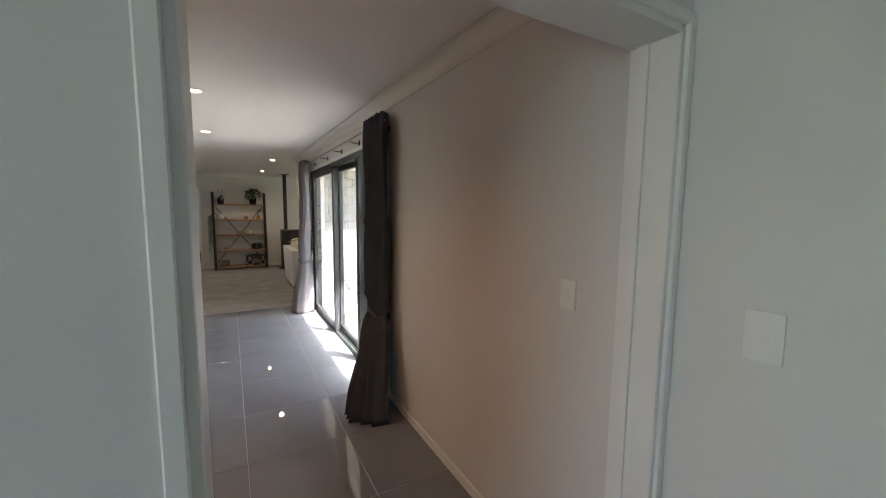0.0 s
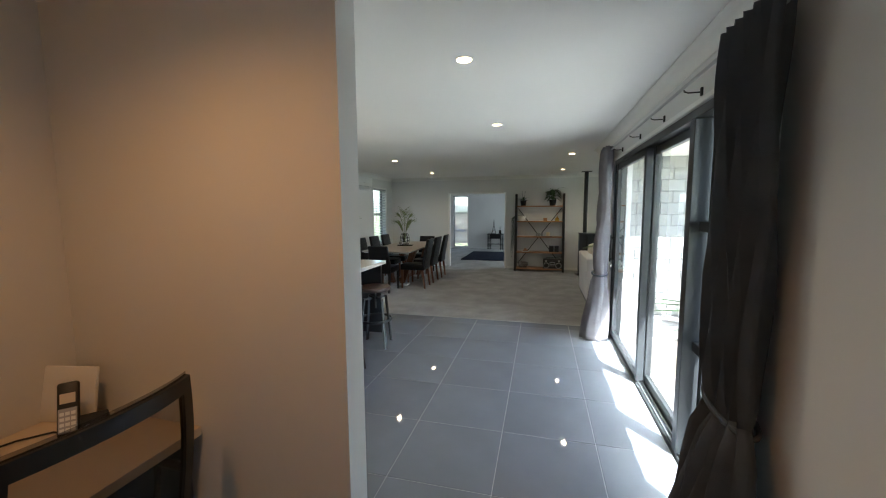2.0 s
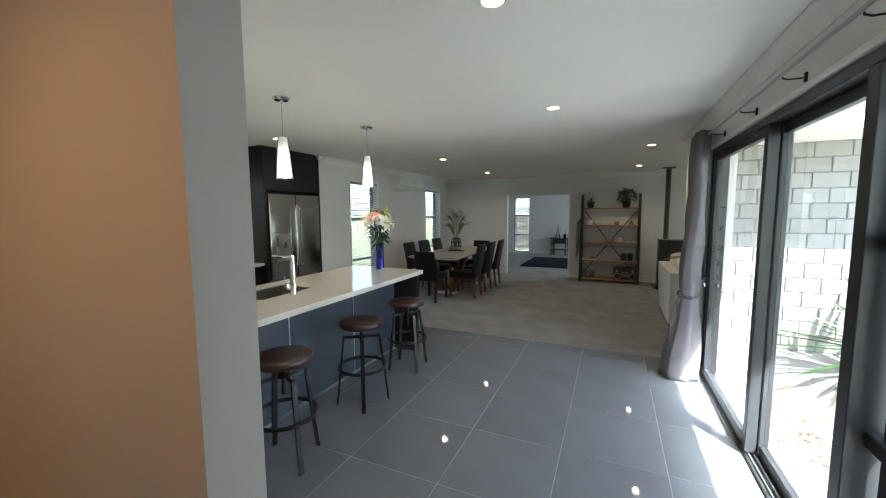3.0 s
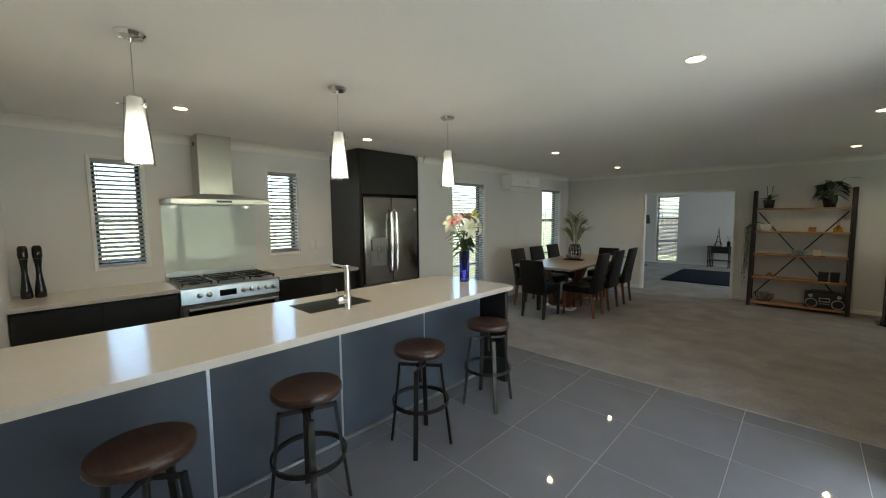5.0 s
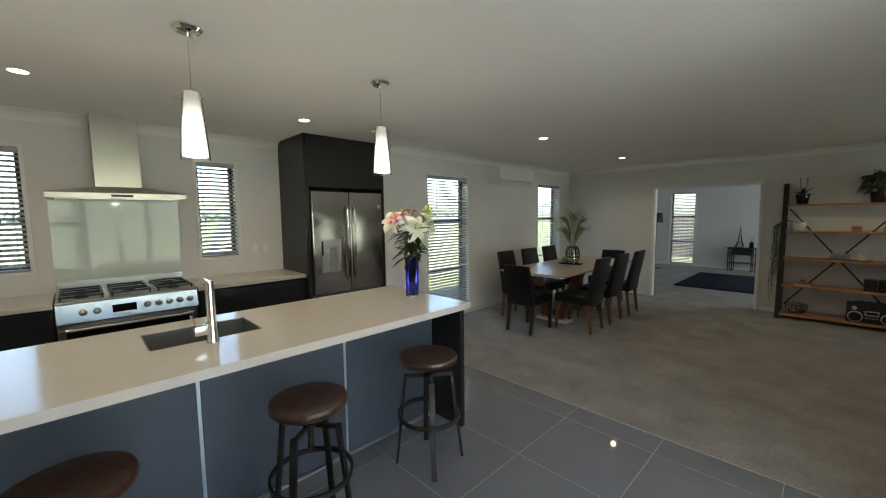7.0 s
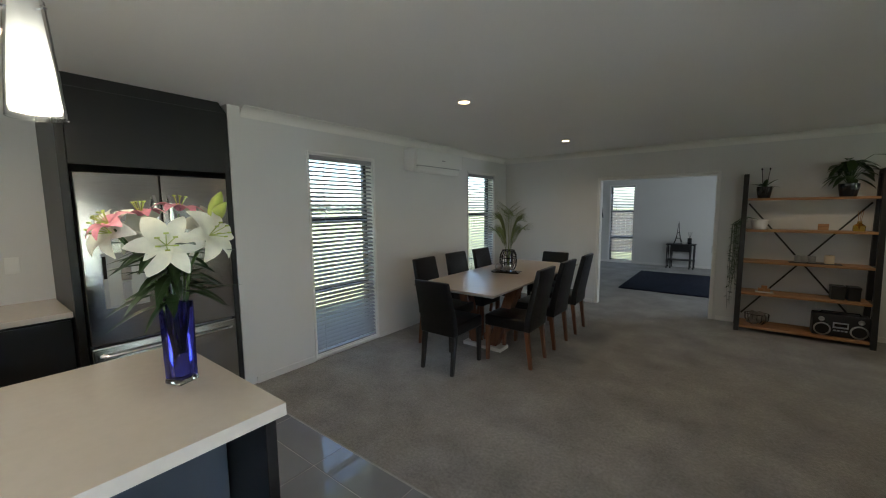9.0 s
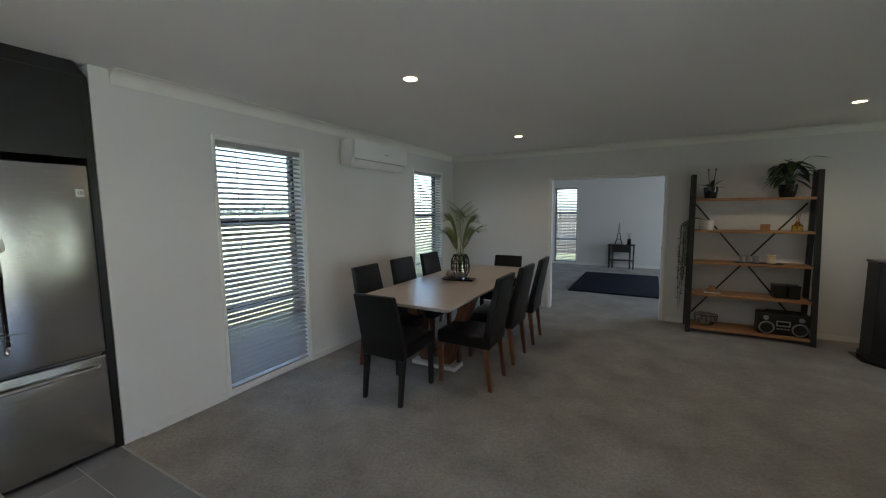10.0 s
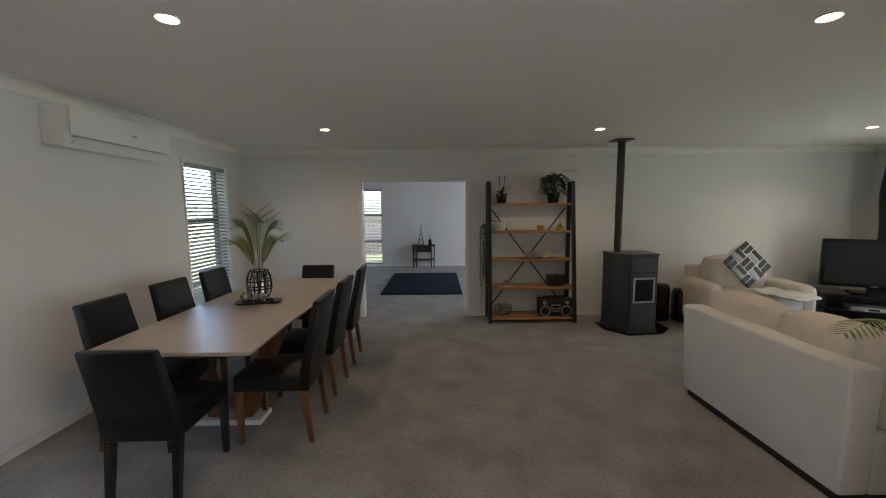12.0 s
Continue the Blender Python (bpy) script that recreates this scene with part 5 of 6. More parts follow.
for k in range(22):
    x = -0.215 + rnd.uniform(-0.055, 0.045)
    y = rnd.uniform(-0.17, 0.06)
    zl = rnd.uniform(-1.02, -0.35)
    pts = [(0, 0, 0.115), (x * 0.6, y * 0.5, 0.15), (x, y, 0.05), (x + rnd.uniform(-0.02, 0.02), y, zl * 0.5), (x + rnd.uniform(-0.03, 0.03), y, zl)]
    bm = tube(B(), pts, 0.0015, 4)
    for j in range(26):
        t = rnd.uniform(0.35, 1.0) * 4
        i = min(3, int(t))
        p = Vector(pts[i]).lerp(Vector(pts[i + 1]), t - i)
        a = rnd.uniform(0, 6.28)
        leaf(bm, p, p + Vector((0.032 * math.cos(a), 0.032 * math.sin(a), rnd.uniform(-0.015, 0.008))), 0.020, 0.004, 0.2, 2)
    part("trailing_stem", bm, M_TRAIL, trail)
oil = thing("oil_bottle", on_shelf(3, 0.42), "amber glass diffuser bottle with reeds", "bottle")
part("bottle", lathe(B(), [(0.045, 0.0), (0.05, 0.01), (0.05, 0.06), (0.02, 0.085), (0.018, 0.11)], 20), M_AMBER, oil, smooth=True)
for a in (-0.2, 0.05, 0.25):
    part("reed", tube(B(), [(0, 0, 0.02), (0.09 * a, 0, 0.22)], 0.0025, 5), M_OAK, oil)
frame_ = thing("small_card", on_shelf(3, 0.14), "small pale card propped on the board", "card")
part("card", bx(-0.045, -0.003, 0, 0.045, 0.003, 0.075, bevel=0.001), M_OAK, frame_)
ctray = thing("candle_tray", on_shelf(2, 0.09, -0.20), "thin dark tray holding glass votives and a candle", "tray")
part("tray", bx(-0.22, -0.06, 0, 0.22, 0.06, 0.008, bevel=0.002), M_BLACK, ctray)
for dx in (-0.14, -0.09, -0.02):
    v = thing("votive_glass", on_shelf(2, 0.09 + dx, -0.20) @ pose(0, 0, 0.0085), "small smoky glass votive holder", "votive", "votives on the tray")
    part("cup", lathe(B(), [(0.028, 0), (0.032, 0.005), (0.034, 0.075), (0.028, 0.075), (0.026, 0.02)], 18), M_SILVERGREY, v, smooth=True)
cd = thing("pillar_candle", on_shelf(2, 0.09 + 0.12, -0.20) @ pose(0, 0, 0.0085), "short cream pillar candle", "candle")
part("wax", lathe(B(), [(0.042, 0.0), (0.043, 0.005), (0.043, 0.09), (0.036, 0.094), (0.01, 0.088)], 20), M_CANDLE, cd, smooth=True)
part("wick", tube(B(), [(0, 0, 0.088), (0.002, 0, 0.104)], 0.0015, 5), M_BLACK, cd)
gift = thing("wooden_trinket", on_shelf(1, -0.33, -0.22), "stack of small wooden blocks on a pale tile", "ornament")
part("tile", bx(-0.085, -0.06, 0, 0.085, 0.06, 0.012, bevel=0.002), M_CERAMIC, gift, "pale square tile")
for i, (dx, z) in enumerate(((-0.03, 0.0125), (0.03, 0.0125), (0.0, 0.046))):
    part("block", bx(dx - 0.028, -0.028, z, dx + 0.028, 0.028, z + 0.033, bevel=0.002), M_OAK, gift)
for dx, w in ((0.300, 0.055), (0.425, 0.05)):
    bxp = thing("storage_box", on_shelf(1, dx, -0.19), "small dark storage box on the board", "box", "boxes on the shelf")
    part("body", bx(-w, -0.07, 0, w, 0.07, 0.125, bevel=0.004), M_BLACK, bxp)
    part("lid", bx(-w - 0.003, -0.073, 0.1255, w + 0.003, 0.073, 0.15, bevel=0.003), M_DARK, bxp)
bowl = thing("wire_basket", on_shelf(0, -0.38, -0.24), "low dark wire basket of dried pods", "basket")
for k in range(16):
    a = 2 * math.pi * k / 16
    part("wire", tube(B(), [(0.06 * math.cos(a), 0.05 * math.sin(a), 0.004), (0.115 * math.cos(a), 0.09 * math.sin(a), 0.06), (0.12 * math.cos(a), 0.095 * math.sin(a), 0.13)], 0.003, 5), M_IRON, bowl)
part("rim", tube(B(), [(0.12 * math.cos(2 * math.pi * i / 28), 0.095 * math.sin(2 * math.pi * i / 28), 0.13) for i in range(28)], 0.004, 6, True), M_IRON, bowl)
for k in range(16):
    a, r = k * 2.39, 0.015 + 0.0052 * k
    bm = B()
    bmesh.ops.create_icosphere(bm, subdivisions=2, radius=0.034, matrix=Matrix.Translation((r * math.cos(a), r * 0.8 * math.sin(a), 0.045 + 0.038 * (k % 3))))
    part("dried_pod", bm, M_PEWTER, bowl, "brown dried pod", True)
radio = thing("portable_stereo", on_shelf(0, 0.33, -0.26), "black portable stereo with round silver-ringed speakers", "stereo")
part("case", bx(-0.225, -0.08, 0.0, 0.225, 0.08, 0.245, bevel=0.012, seg=2), M_BLACK, radio, smooth=True)
part("handle", tube(B(), [(-0.16, 0.0, 0.245), (-0.15, 0.0, 0.266), (0.15, 0.0, 0.266), (0.16, 0.0, 0.245)], 0.007, 8), M_BLACK, radio, smooth=True)
for s in (-1, 1):
    bm = B()
    n = 28
    for r0, r1 in ((0.058, 0.072),):
        rings = [[bm.verts.new((s * 0.145 + r * math.cos(2 * math.pi * i / n), y, 0.078 + r * math.sin(2 * math.pi * i / n))) for i in range(n)] for r, y in ((r0, -0.0815), (r0, -0.090), (r1, -0.088), (r1, -0.0815))]
        for a, b in zip(rings, rings[1:] + rings[:1]):
            for i in range(n):
                bm.faces.new((a[i], a[(i + 1) % n], b[(i + 1) % n], b[i]))
    part("speaker_ring", bm, M_STEEL_H, radio, "silver speaker ring", True)
    cone = lathe(B(), [(0.057, 0.0), (0.054, 0.002), (0.02, -0.006), (0.008, 0.002)], 24)
    part("speaker_cone", cone, M_DARK, radio, smooth=True).matrix_basis = pose(s * 0.145, -0.0825, 0.078, 90, 0, 0)
    kn = lathe(B(), [(0.026, 0.0), (0.026, 0.008), (0.018, 0.012), (0.006, 0.008)], 18)
    part("tweeter", kn, M_STEEL_H, radio, smooth=True).matrix_basis = pose(s * 0.155, -0.0815, 0.19, 90, 0, 0)
part("tuner_panel", bx(-0.062, -0.086, 0.10, 0.062, -0.0805, 0.165, bevel=0.002), M_SILVERGREY, radio, "silver tuner panel")
part("display", bx(-0.05, -0.0875, 0.118, 0.05, -0.0862, 0.150), M_SCREEN, radio)
for dx in (-0.045, -0.015, 0.015, 0.045):
    part("button", bx(dx - 0.011, -0.086, 0.065, dx + 0.011, -0.0805, 0.08, bevel=0.001), M_SILVERGREY, radio)

# ---------------------------------------------------------------- living corner
ps = thing("pellet_stove", pose(1.53, 10.96, 0.004), "black pellet stove with angled front and tall flue", "stove")
ps_r = [(-0.265, 0.19), (-0.265, -0.05), (-0.13, -0.25), (0.25, -0.20), (0.27, 0.0), (0.27, 0.19)]


def ring_at(k, z, pts=ps_r):
    return [(x * k, y * k, z) for x, y in pts]


part("hearth_plate", hull(B(), [(x, y, 0) for x, y in ((-0.33, 0.22), (-0.33, -0.06), (-0.14, -0.32), (0.30, -0.27), (0.50, -0.08), (0.50, 0.22))], [(x, y, 0.012) for x, y in ((-0.33, 0.22), (-0.33, -0.06), (-0.14, -0.32), (0.30, -0.27), (0.50, -0.08), (0.50, 0.22))]), M_GLOSSBLACK, ps, "black floor plate")
part("base", hull(B(), ring_at(1.04, 0.0125), ring_at(1.04, 0.06)), M_STOVE, ps)
part("body", hull(B(), ring_at(1, 0.0605), ring_at(1, 0.965), 0.006), M_STOVE, ps)
part("top_plate", hull(B(), ring_at(1.04, 0.966), ring_at(1.04, 0.99), 0.003), M_STOVE_F, ps, "grey top plate")
fa, fb = Vector((-0.13, -0.25, 0)), Vector((0.25, -0.20, 0))
fd = (fb - fa).normalized()
fn = Vector((fd.y, -fd.x, 0))


def on_front(u0, u1, z0, z1, out, thick, nm, mat, label="", parent=None):
    a, b = fa + fd * u0, fa + fd * u1
    low = [a + fn * out, b + fn * out, b + fn * (out + thick), a + fn * (out + thick)]
    return part(nm, hull(B(), [p + Vector((0, 0, z0)) for p in low], [p + Vector((0, 0, z1)) for p in low]), mat, parent or ps, label)


L_ = (fb - fa).length
on_front(0.02, L_ - 0.02, 0.33, 0.74, 0.001, 0.012, "fire_door", M_STOVE_F, "grey fire door")
on_front(0.07, L_ - 0.07, 0.41, 0.68, 0.0135, 0.004, "fire_window", M_SCREEN, "dark glass fire window")
on_front(0.05, 0.07, 0.39, 0.70, 0.0135, 0.008, "window_rim", M_SILVERGREY)
on_front(L_ - 0.07, L_ - 0.05, 0.39, 0.70, 0.0135, 0.008, "window_rim", M_SILVERGREY)
on_front(0.07, L_ - 0.07, 0.68, 0.70, 0.0135, 0.008, "window_rim", M_SILVERGREY)
on_front(0.07, L_ - 0.07, 0.39, 0.41, 0.0135, 0.008, "window_rim", M_SILVERGREY)
on_front(0.02, L_ - 0.02, 0.08, 0.32, 0.001, 0.010, "ash_panel", M_STOVE_F, "grey lower panel")
for k in range(7):
    z = 0.77 + 0.026 * k
    on_front(0.03, L_ - 0.03, z, z + 0.012, 0.001, 0.012, "louvre", M_STOVE_F)
part("flue_pipe", lathe(B(), [(0.045, 0.991), (0.045, H - 0.018), (0.040, H - 0.017)], 24, (-0.14, 0.06, 0)), M_STOVE, ps, smooth=True)
part("ceiling_plate", bx(-0.25, -0.05, H - 0.017, -0.03, 0.17, H - 0.006), M_STOVE, ps)
for x, y, h, r in ((2.12, 11.28, 0.50, 14), (2.40, 11.22, 0.44, -10)):
    s_ = thing("pellet_scuttle", pose(x, y, 0.004, 0, 0, r), "black rounded fuel scuttle beside the stove", "scuttle", "scuttles by the stove")
    part("body", bx(-0.11, -0.10, 0, 0.11, 0.10, h, bevel=0.045, seg=3), M_GLOSSBLACK, s_, smooth=True)
    part("rim", bx(-0.085, -0.075, h + 0.0005, 0.085, 0.075, h + 0.01, bevel=0.004), M_BLACK, s_)

sf = thing("sofa", pose(1.13, 8.62, 0.004), "white slipcovered sofa with cream loose cushions", "sofa")
part("back_panel", hull(B(), [(0.0, -0.62, 0.05), (0.16, -0.62, 0.05), (0.16, 0.62, 0.05), (0.0, 0.62, 0.05)], [(-0.02, -0.65, 0.75), (0.15, -0.65, 0.75), (0.15, 0.65, 0.75), (-0.02, 0.65, 0.75)], 0.02, 3), M_SOFA_W, sf, smooth=True)
part("base", bx(0.16, -0.62, 0.05, 0.86, 0.62, 0.40, bevel=0.02, seg=2), M_SOFA_W, sf, smooth=True)
part("plinth", bx(0.02, -0.58, 0.0, 0.82, 0.58, 0.049), M_BLACK, sf)
for s in (-1, 1):
    part("arm", bx(0.161, 0.47 * s if s > 0 else -0.65, 0.40, 0.86, 0.65 if s > 0 else -0.47, 0.62, bevel=0.06, seg=4), M_SOFA, sf, smooth=True)


def soft_cushion(x0, y0, z0, x1, y1, z1, bulge=0.05):
    """A plump pad: a subdivided box swollen in its middle."""
    bm = bx(x0, y0, z0, x1, y1, z1)
    bmesh.ops.subdivide_edges(bm, edges=list(bm.edges), cuts=5, use_grid_fill=True)
    c = Vector(((x0 + x1) / 2, (y0 + y1) / 2, (z0 + z1) / 2))
    hx, hy, hz = (x1 - x0) / 2, (y1 - y0) / 2, (z1 - z0) / 2
    for v in bm.verts:
        u = (v.co - c)
        a, b, d = u.x / hx, u.y / hy, u.z / hz
        k = (1 - a * a * 0.999) * (1 - b * b * 0.999) + (1 - a * a * 0.999) * (1 - d * d * 0.999) + (1 - b * b * 0.999) * (1 - d * d * 0.999)
        f = 0.86 + bulge * 2.2 * k
        r = max(abs(a), abs(b), abs(d))
        ln = math.sqrt(a * a + b * b + d * d)
        s = f * (1 + 0.22 * (r / max(ln, 1e-6) - 1) * 1.2)
        v.co = c + u * s
    bmesh.ops.smooth_vert(bm, verts=bm.verts, factor=0.4, use_axis_x=True, use_axis_y=True, use_axis_z=True)
    return bm


for a, b in ((-0.62, 0.0), (0.0, 0.62)):
    part("back_cushion", soft_cushion(0.10, a, 0.50, 0.36, b, 0.93), M_SOFA, sf, "cream back cushion", True)
    part("seat_cushion", soft_cushion(0.30, a * 0.78, 0.38, 0.88, b * 0.78, 0.56), M_SOFA, sf, smooth=True)
pf = thing("palm_frond", pose(1.30, 8.22, 0.90), "dry yellow-green palm frond lying over the sofa back", "plant")
bm = B()
frond(bm, (0.16, -0.12, 0.04), (-0.95, -0.25), 0.40, 0.05, 0.06, 12, 0.014, 0.35)
part("frond", bm, M_PALM, pf)

am = thing("armchair", pose(2.95, 10.90, 0.004, 0, 0, -8) @ Matrix.Diagonal((0.78, 0.80, 0.90, 1.0)), "cream upholstered armchair with rolled arms", "armchair")
part("base", bx(-0.50, -0.42, 0.08, 0.50, 0.38, 0.36, bevel=0.03, seg=3), M_SOFA, am, smooth=True)
part("back", hull(B(), [(-0.66, 0.20, 0.10), (0.60, 0.20, 0.10), (0.60, 0.42, 0.10), (-0.66, 0.42, 0.10)], [(-0.66, 0.30, 0.86), (0.60, 0.30, 0.86), (0.60, 0.50, 0.86), (-0.66, 0.50, 0.86)], 0.05, 4), M_SOFA, am, smooth=True)
part("back_cushion", soft_cushion(-0.58, 0.06, 0.46, 0.50, 0.34, 1.06), M_SOFA, am, smooth=True)
part("seat_cushion", soft_cushion(-0.52, -0.66, 0.34, 0.62, 0.26, 0.58), M_SOFA_W, am, smooth=True)
for s in (-1, 1):
    bm = bx(0.50 if s > 0 else -0.80, -0.46, 0.08, 0.80 if s > 0 else -0.50, 0.34, 0.70, bevel=0.11, seg=5)
    part("arm", bm, M_SOFA, am, smooth=True)
for x in (-0.6, 0.6):
    for y in (-0.38, 0.34):
        part("foot", bx(x - 0.03, y - 0.03, 0, x + 0.03, y + 0.03, 0.079), M_LEGWOOD, am)
cu = thing("scatter_cushion", pose(2.80, 10.66, 0.515, -18, 0, 0) @ pose(0, 0, 0, 0, -38, 0) @ Matrix.Scale(1.12, 4), "black, white and grey geometric scatter cushion", "cushion")
part("cover", soft_cushion(0.0, -0.06, 0.0, 0.44, 0.06, 0.44, 0.035), M_SOFA_W, cu, smooth=True)
for i in range(3):
    for j in range(3):
        u, v = 0.22 + 0.128 * (i - 1), 0.22 + 0.128 * (j - 1)
        y = -0.058 + 0.009 * min(1.0, ((u - 0.22) ** 2 + (v - 0.22) ** 2) / 0.05)
        for k in (-1, 1):
            du, dv, w, hh = (0.0, 0.031 * k, 0.060, 0.024) if (i + j) % 2 == 0 else (0.031 * k, 0.0, 0.024, 0.060)
            mt = M_BLACK if (i + j) % 2 == 0 or k > 0 else M_SILVERGREY
            part("woven_block", bx(u + du - w, y, v + dv - hh, u + du + w, y + 0.016, v + dv + hh, bevel=0.002), mt, cu, "black woven block" if mt is M_BLACK else "grey woven block")
th = thing("throw_blanket", pose(3.12, 10.48, 0.535, 5, 0, 20), "crumpled grey and white throw on the armchair seat", "blanket")
bm = B()
g_ = [[bm.verts.new((-0.22 + 0.44 * i / 14, -0.24 + 0.48 * j / 14, 0.012 + 0.010 * math.sin(i * 0.9 + j * 0.4) + 0.008 * math.sin(j * 1.1))) for i in range(15)] for j in range(15)]
for a, b in zip(g_, g_[1:]):
    for i in range(14):
        bm.faces.new((a[i], a[i + 1], b[i + 1], b[i]))
clo = part("cloth", bm, M_SOFA_W, th, smooth=True)
clo.modifiers.new("thickness", "SOLIDIFY").thickness = 0.012

tvu = thing("tv_stand", pose(4.71, 10.94, 0.004, 0, 0, -32) @ Matrix.Diagonal((0.84, 1, 0.84, 1)), "low black television stand with open shelf", "tv stand")
part("top", bx(-0.62, -0.22, 0.47, 0.62, 0.22, 0.50, bevel=0.003), M_GLOSSBLACK, tvu)
part("middle_shelf", bx(-0.60, -0.21, 0.24, 0.60, 0.21, 0.26), M_GLOSSBLACK, tvu)
part("bottom_shelf", bx(-0.62, -0.22, 0.0, 0.62, 0.22, 0.04, bevel=0.003), M_GLOSSBLACK, tvu)
for x in (-0.60, 0.575):
    part("side_panel", bx(x, -0.21, 0.04, x + 0.025, 0.21, 0.47), M_BLACK, tvu)
part("back_panel", bx(-0.57, 0.19, 0.04, 0.57, 0.21, 0.47), M_BLACK, tvu)
dvd = thing("disc_player", pose(4.63, 10.90, 0.004 + 0.2190, 0, 0, -32), "slim silver disc player on the stand shelf", "disc player")
part("case", bx(-0.21, -0.15, 0.0, 0.21, 0.13, 0.05, bevel=0.003), M_SILVERGREY, dvd)
part("display", bx(-0.05, -0.152, 0.015, 0.05, -0.1505, 0.035), M_SCREEN, dvd)
tv = thing("television", pose(4.71, 10.94, 0.4245, 0, 0, -32) @ Matrix.Diagonal((0.90, 1, 0.95, 1)), "large black flat screen television on its stand", "television")
part("foot", bx(-0.25, -0.13, 0.0, 0.25, 0.13, 0.02, bevel=0.006, seg=2), M_GLOSSBLACK, tv)
part("neck", bx(-0.06, -0.01, 0.02, 0.06, 0.03, 0.09), M_GLOSSBLACK, tv)
part("bezel", bx(-0.58, -0.035, 0.08, 0.58, 0.04, 0.74, bevel=0.008, seg=2), M_GLOSSBLACK, tv, smooth=True)
part("screen", bx(-0.54, -0.0375, 0.13, 0.54, -0.0355, 0.70), M_SCREEN, tv, "dark glossy screen")
part("badge", bx(-0.04, -0.0365, 0.095, 0.04, -0.0355, 0.105), M_SILVERGREY, tv)

# ---------------------------------------------------------------- back room
rug = thing("floor_rug", pose(-1.22, 14.12, 0.0045), "dark navy shaggy rectangular rug", "rug")
part("rug_body", bx(-0.75, -1.13, 0, 0.75, 1.13, 0.028, bevel=0.012, seg=2), M_RUG, rug, smooth=True)
ct = thing("console_table", pose(-1.29, 16.34, 0.004), "small black turned-leg console table", "table")
part("top", bx(-0.31, -0.17, 0.58, 0.31, 0.17, 0.605, bevel=0.004), M_BLACK, ct)
part("drawer_box", bx(-0.19, -0.15, 0.42, 0.19, 0.15, 0.579), M_BLACK, ct)
for x in (-0.28, -0.20, 0.20, 0.28):
    for y in (-0.14, 0.14):
        part("leg", lathe(B(), [(0.012, 0.0), (0.018, 0.02), (0.010, 0.05), (0.016, 0.20), (0.010, 0.22), (0.016, 0.42), (0.011, 0.579)], 10, (x, y, 0)), M_BLACK, ct, smooth=True)
part("lower_shelf", bx(-0.27, -0.13, 0.20, 0.27, 0.13, 0.215), M_BLACK, ct)
ef = thing("lattice_tower_model", pose(-1.36, 16.34, 0.6095), "small dark metal lattice tower model", "ornament")
for sx in (-1, 1):
    for sy in (-1, 1):
        part("leg", tube(B(), [(sx * 0.085, sy * 0.085, 0), (sx * 0.045, sy * 0.045, 0.13), (sx * 0.022, sy * 0.022, 0.28), (sx * 0.006, sy * 0.006, 0.50)], [0.010, 0.008, 0.006, 0.004], 6), M_IRON, ef, smooth=True)
for z, r in ((0.13, 0.052), (0.27, 0.03)):
    part("platform", bx(-r, -r, z, r, r, z + 0.012), M_IRON, ef)
part("spire", tube(B(), [(0, 0, 0.48), (0, 0, 0.56)], [0.008, 0.002], 6), M_IRON, ef)
df = thing("reed_diffuser", pose(-1.12, 16.34, 0.6095), "dark jar with upright reeds", "diffuser")
part("jar", lathe(B(), [(0.04, 0), (0.045, 0.01), (0.045, 0.14), (0.03, 0.15)], 16), M_GLOSSBLACK, df, smooth=True)
for a in (-0.5, 0.0, 0.45):
    part("reed", tube(B(), [(0, 0, 0.14), (0.09 * a, 0, 0.30)], 0.003, 5), M_BLACK, df)
bw = thing("ornament_bowl", pose(-1.23, 16.26, 0.6095), "low pale ornament bowl", "bowl")
part("bowl", lathe(B(), [(0.03, 0), (0.05, 0.02), (0.06, 0.05), (0.055, 0.05), (0.02, 0.02)], 18), M_CERAMIC, bw, smooth=True)
fl_ = thing("floor_lamp", pose(-3.10, 15.55, 0.004), "black floor lamp with drum shade in the back room", "floor lamp")
part("base", lathe(B(), [(0.14, 0), (0.14, 0.015), (0.02, 0.03)], 24), M_BLACK, fl_, smooth=True)
part("pole", tube(B(), [(0, 0, 0.025), (0, 0, 1.30)], 0.012, 10), M_IRON, fl_, smooth=True)
part("shade", lathe(B(), [(0.15, 1.26), (0.16, 1.26), (0.13, 1.52), (0.12, 1.52)], 28), M_BLACK, fl_, smooth=True)
dh = thing("door_pull", pose(-0.521, NY + 0.06, 0.95), "black recessed flush pull in the jamb", "door pull")
part("plate", bx(-0.004, -0.02, -0.05, 0.0, 0.02, 0.05, bevel=0.001), M_BLACK, dh)

# ---------------------------------------------------------------- study nook
dk = thing("study_desk", pose(-1.44, 2.740, 0), "pale desk with charcoal end panel in the study nook", "desk")
part("desktop", bx(0.001, -1.44, 0.705, 0.62, -0.001, 0.74, bevel=0.002), M_DESK, dk)
part("end_panel", bx(0.02, -0.05, 0.0, 0.58, -0.02, 0.7045), M_SLATE, dk)
part("end_panel", bx(0.02, -1.42, 0.0, 0.58, -1.39, 0.7045), M_SLATE, dk)
part("modesty_panel", bx(0.03, -1.39, 0.15, 0.05, -0.05, 0.7045), M_SLATE, dk)
ph = thing("cordless_phone", pose(-1.19, 2.585, 0.7405, 0, 0, 50) @ Matrix.Scale(1.12, 4), "black and silver cordless phone in its charging base", "phone")
part("base", hull(B(), [(-0.05, -0.06, 0), (0.07, -0.06, 0), (0.07, 0.06, 0), (-0.05, 0.06, 0)], [(-0.045, -0.05, 0.018), (0.065, -0.05, 0.018), (0.065, 0.055, 0.045), (-0.045, 0.055, 0.045)], 0.004, 2), M_BLACK, ph, smooth=True)
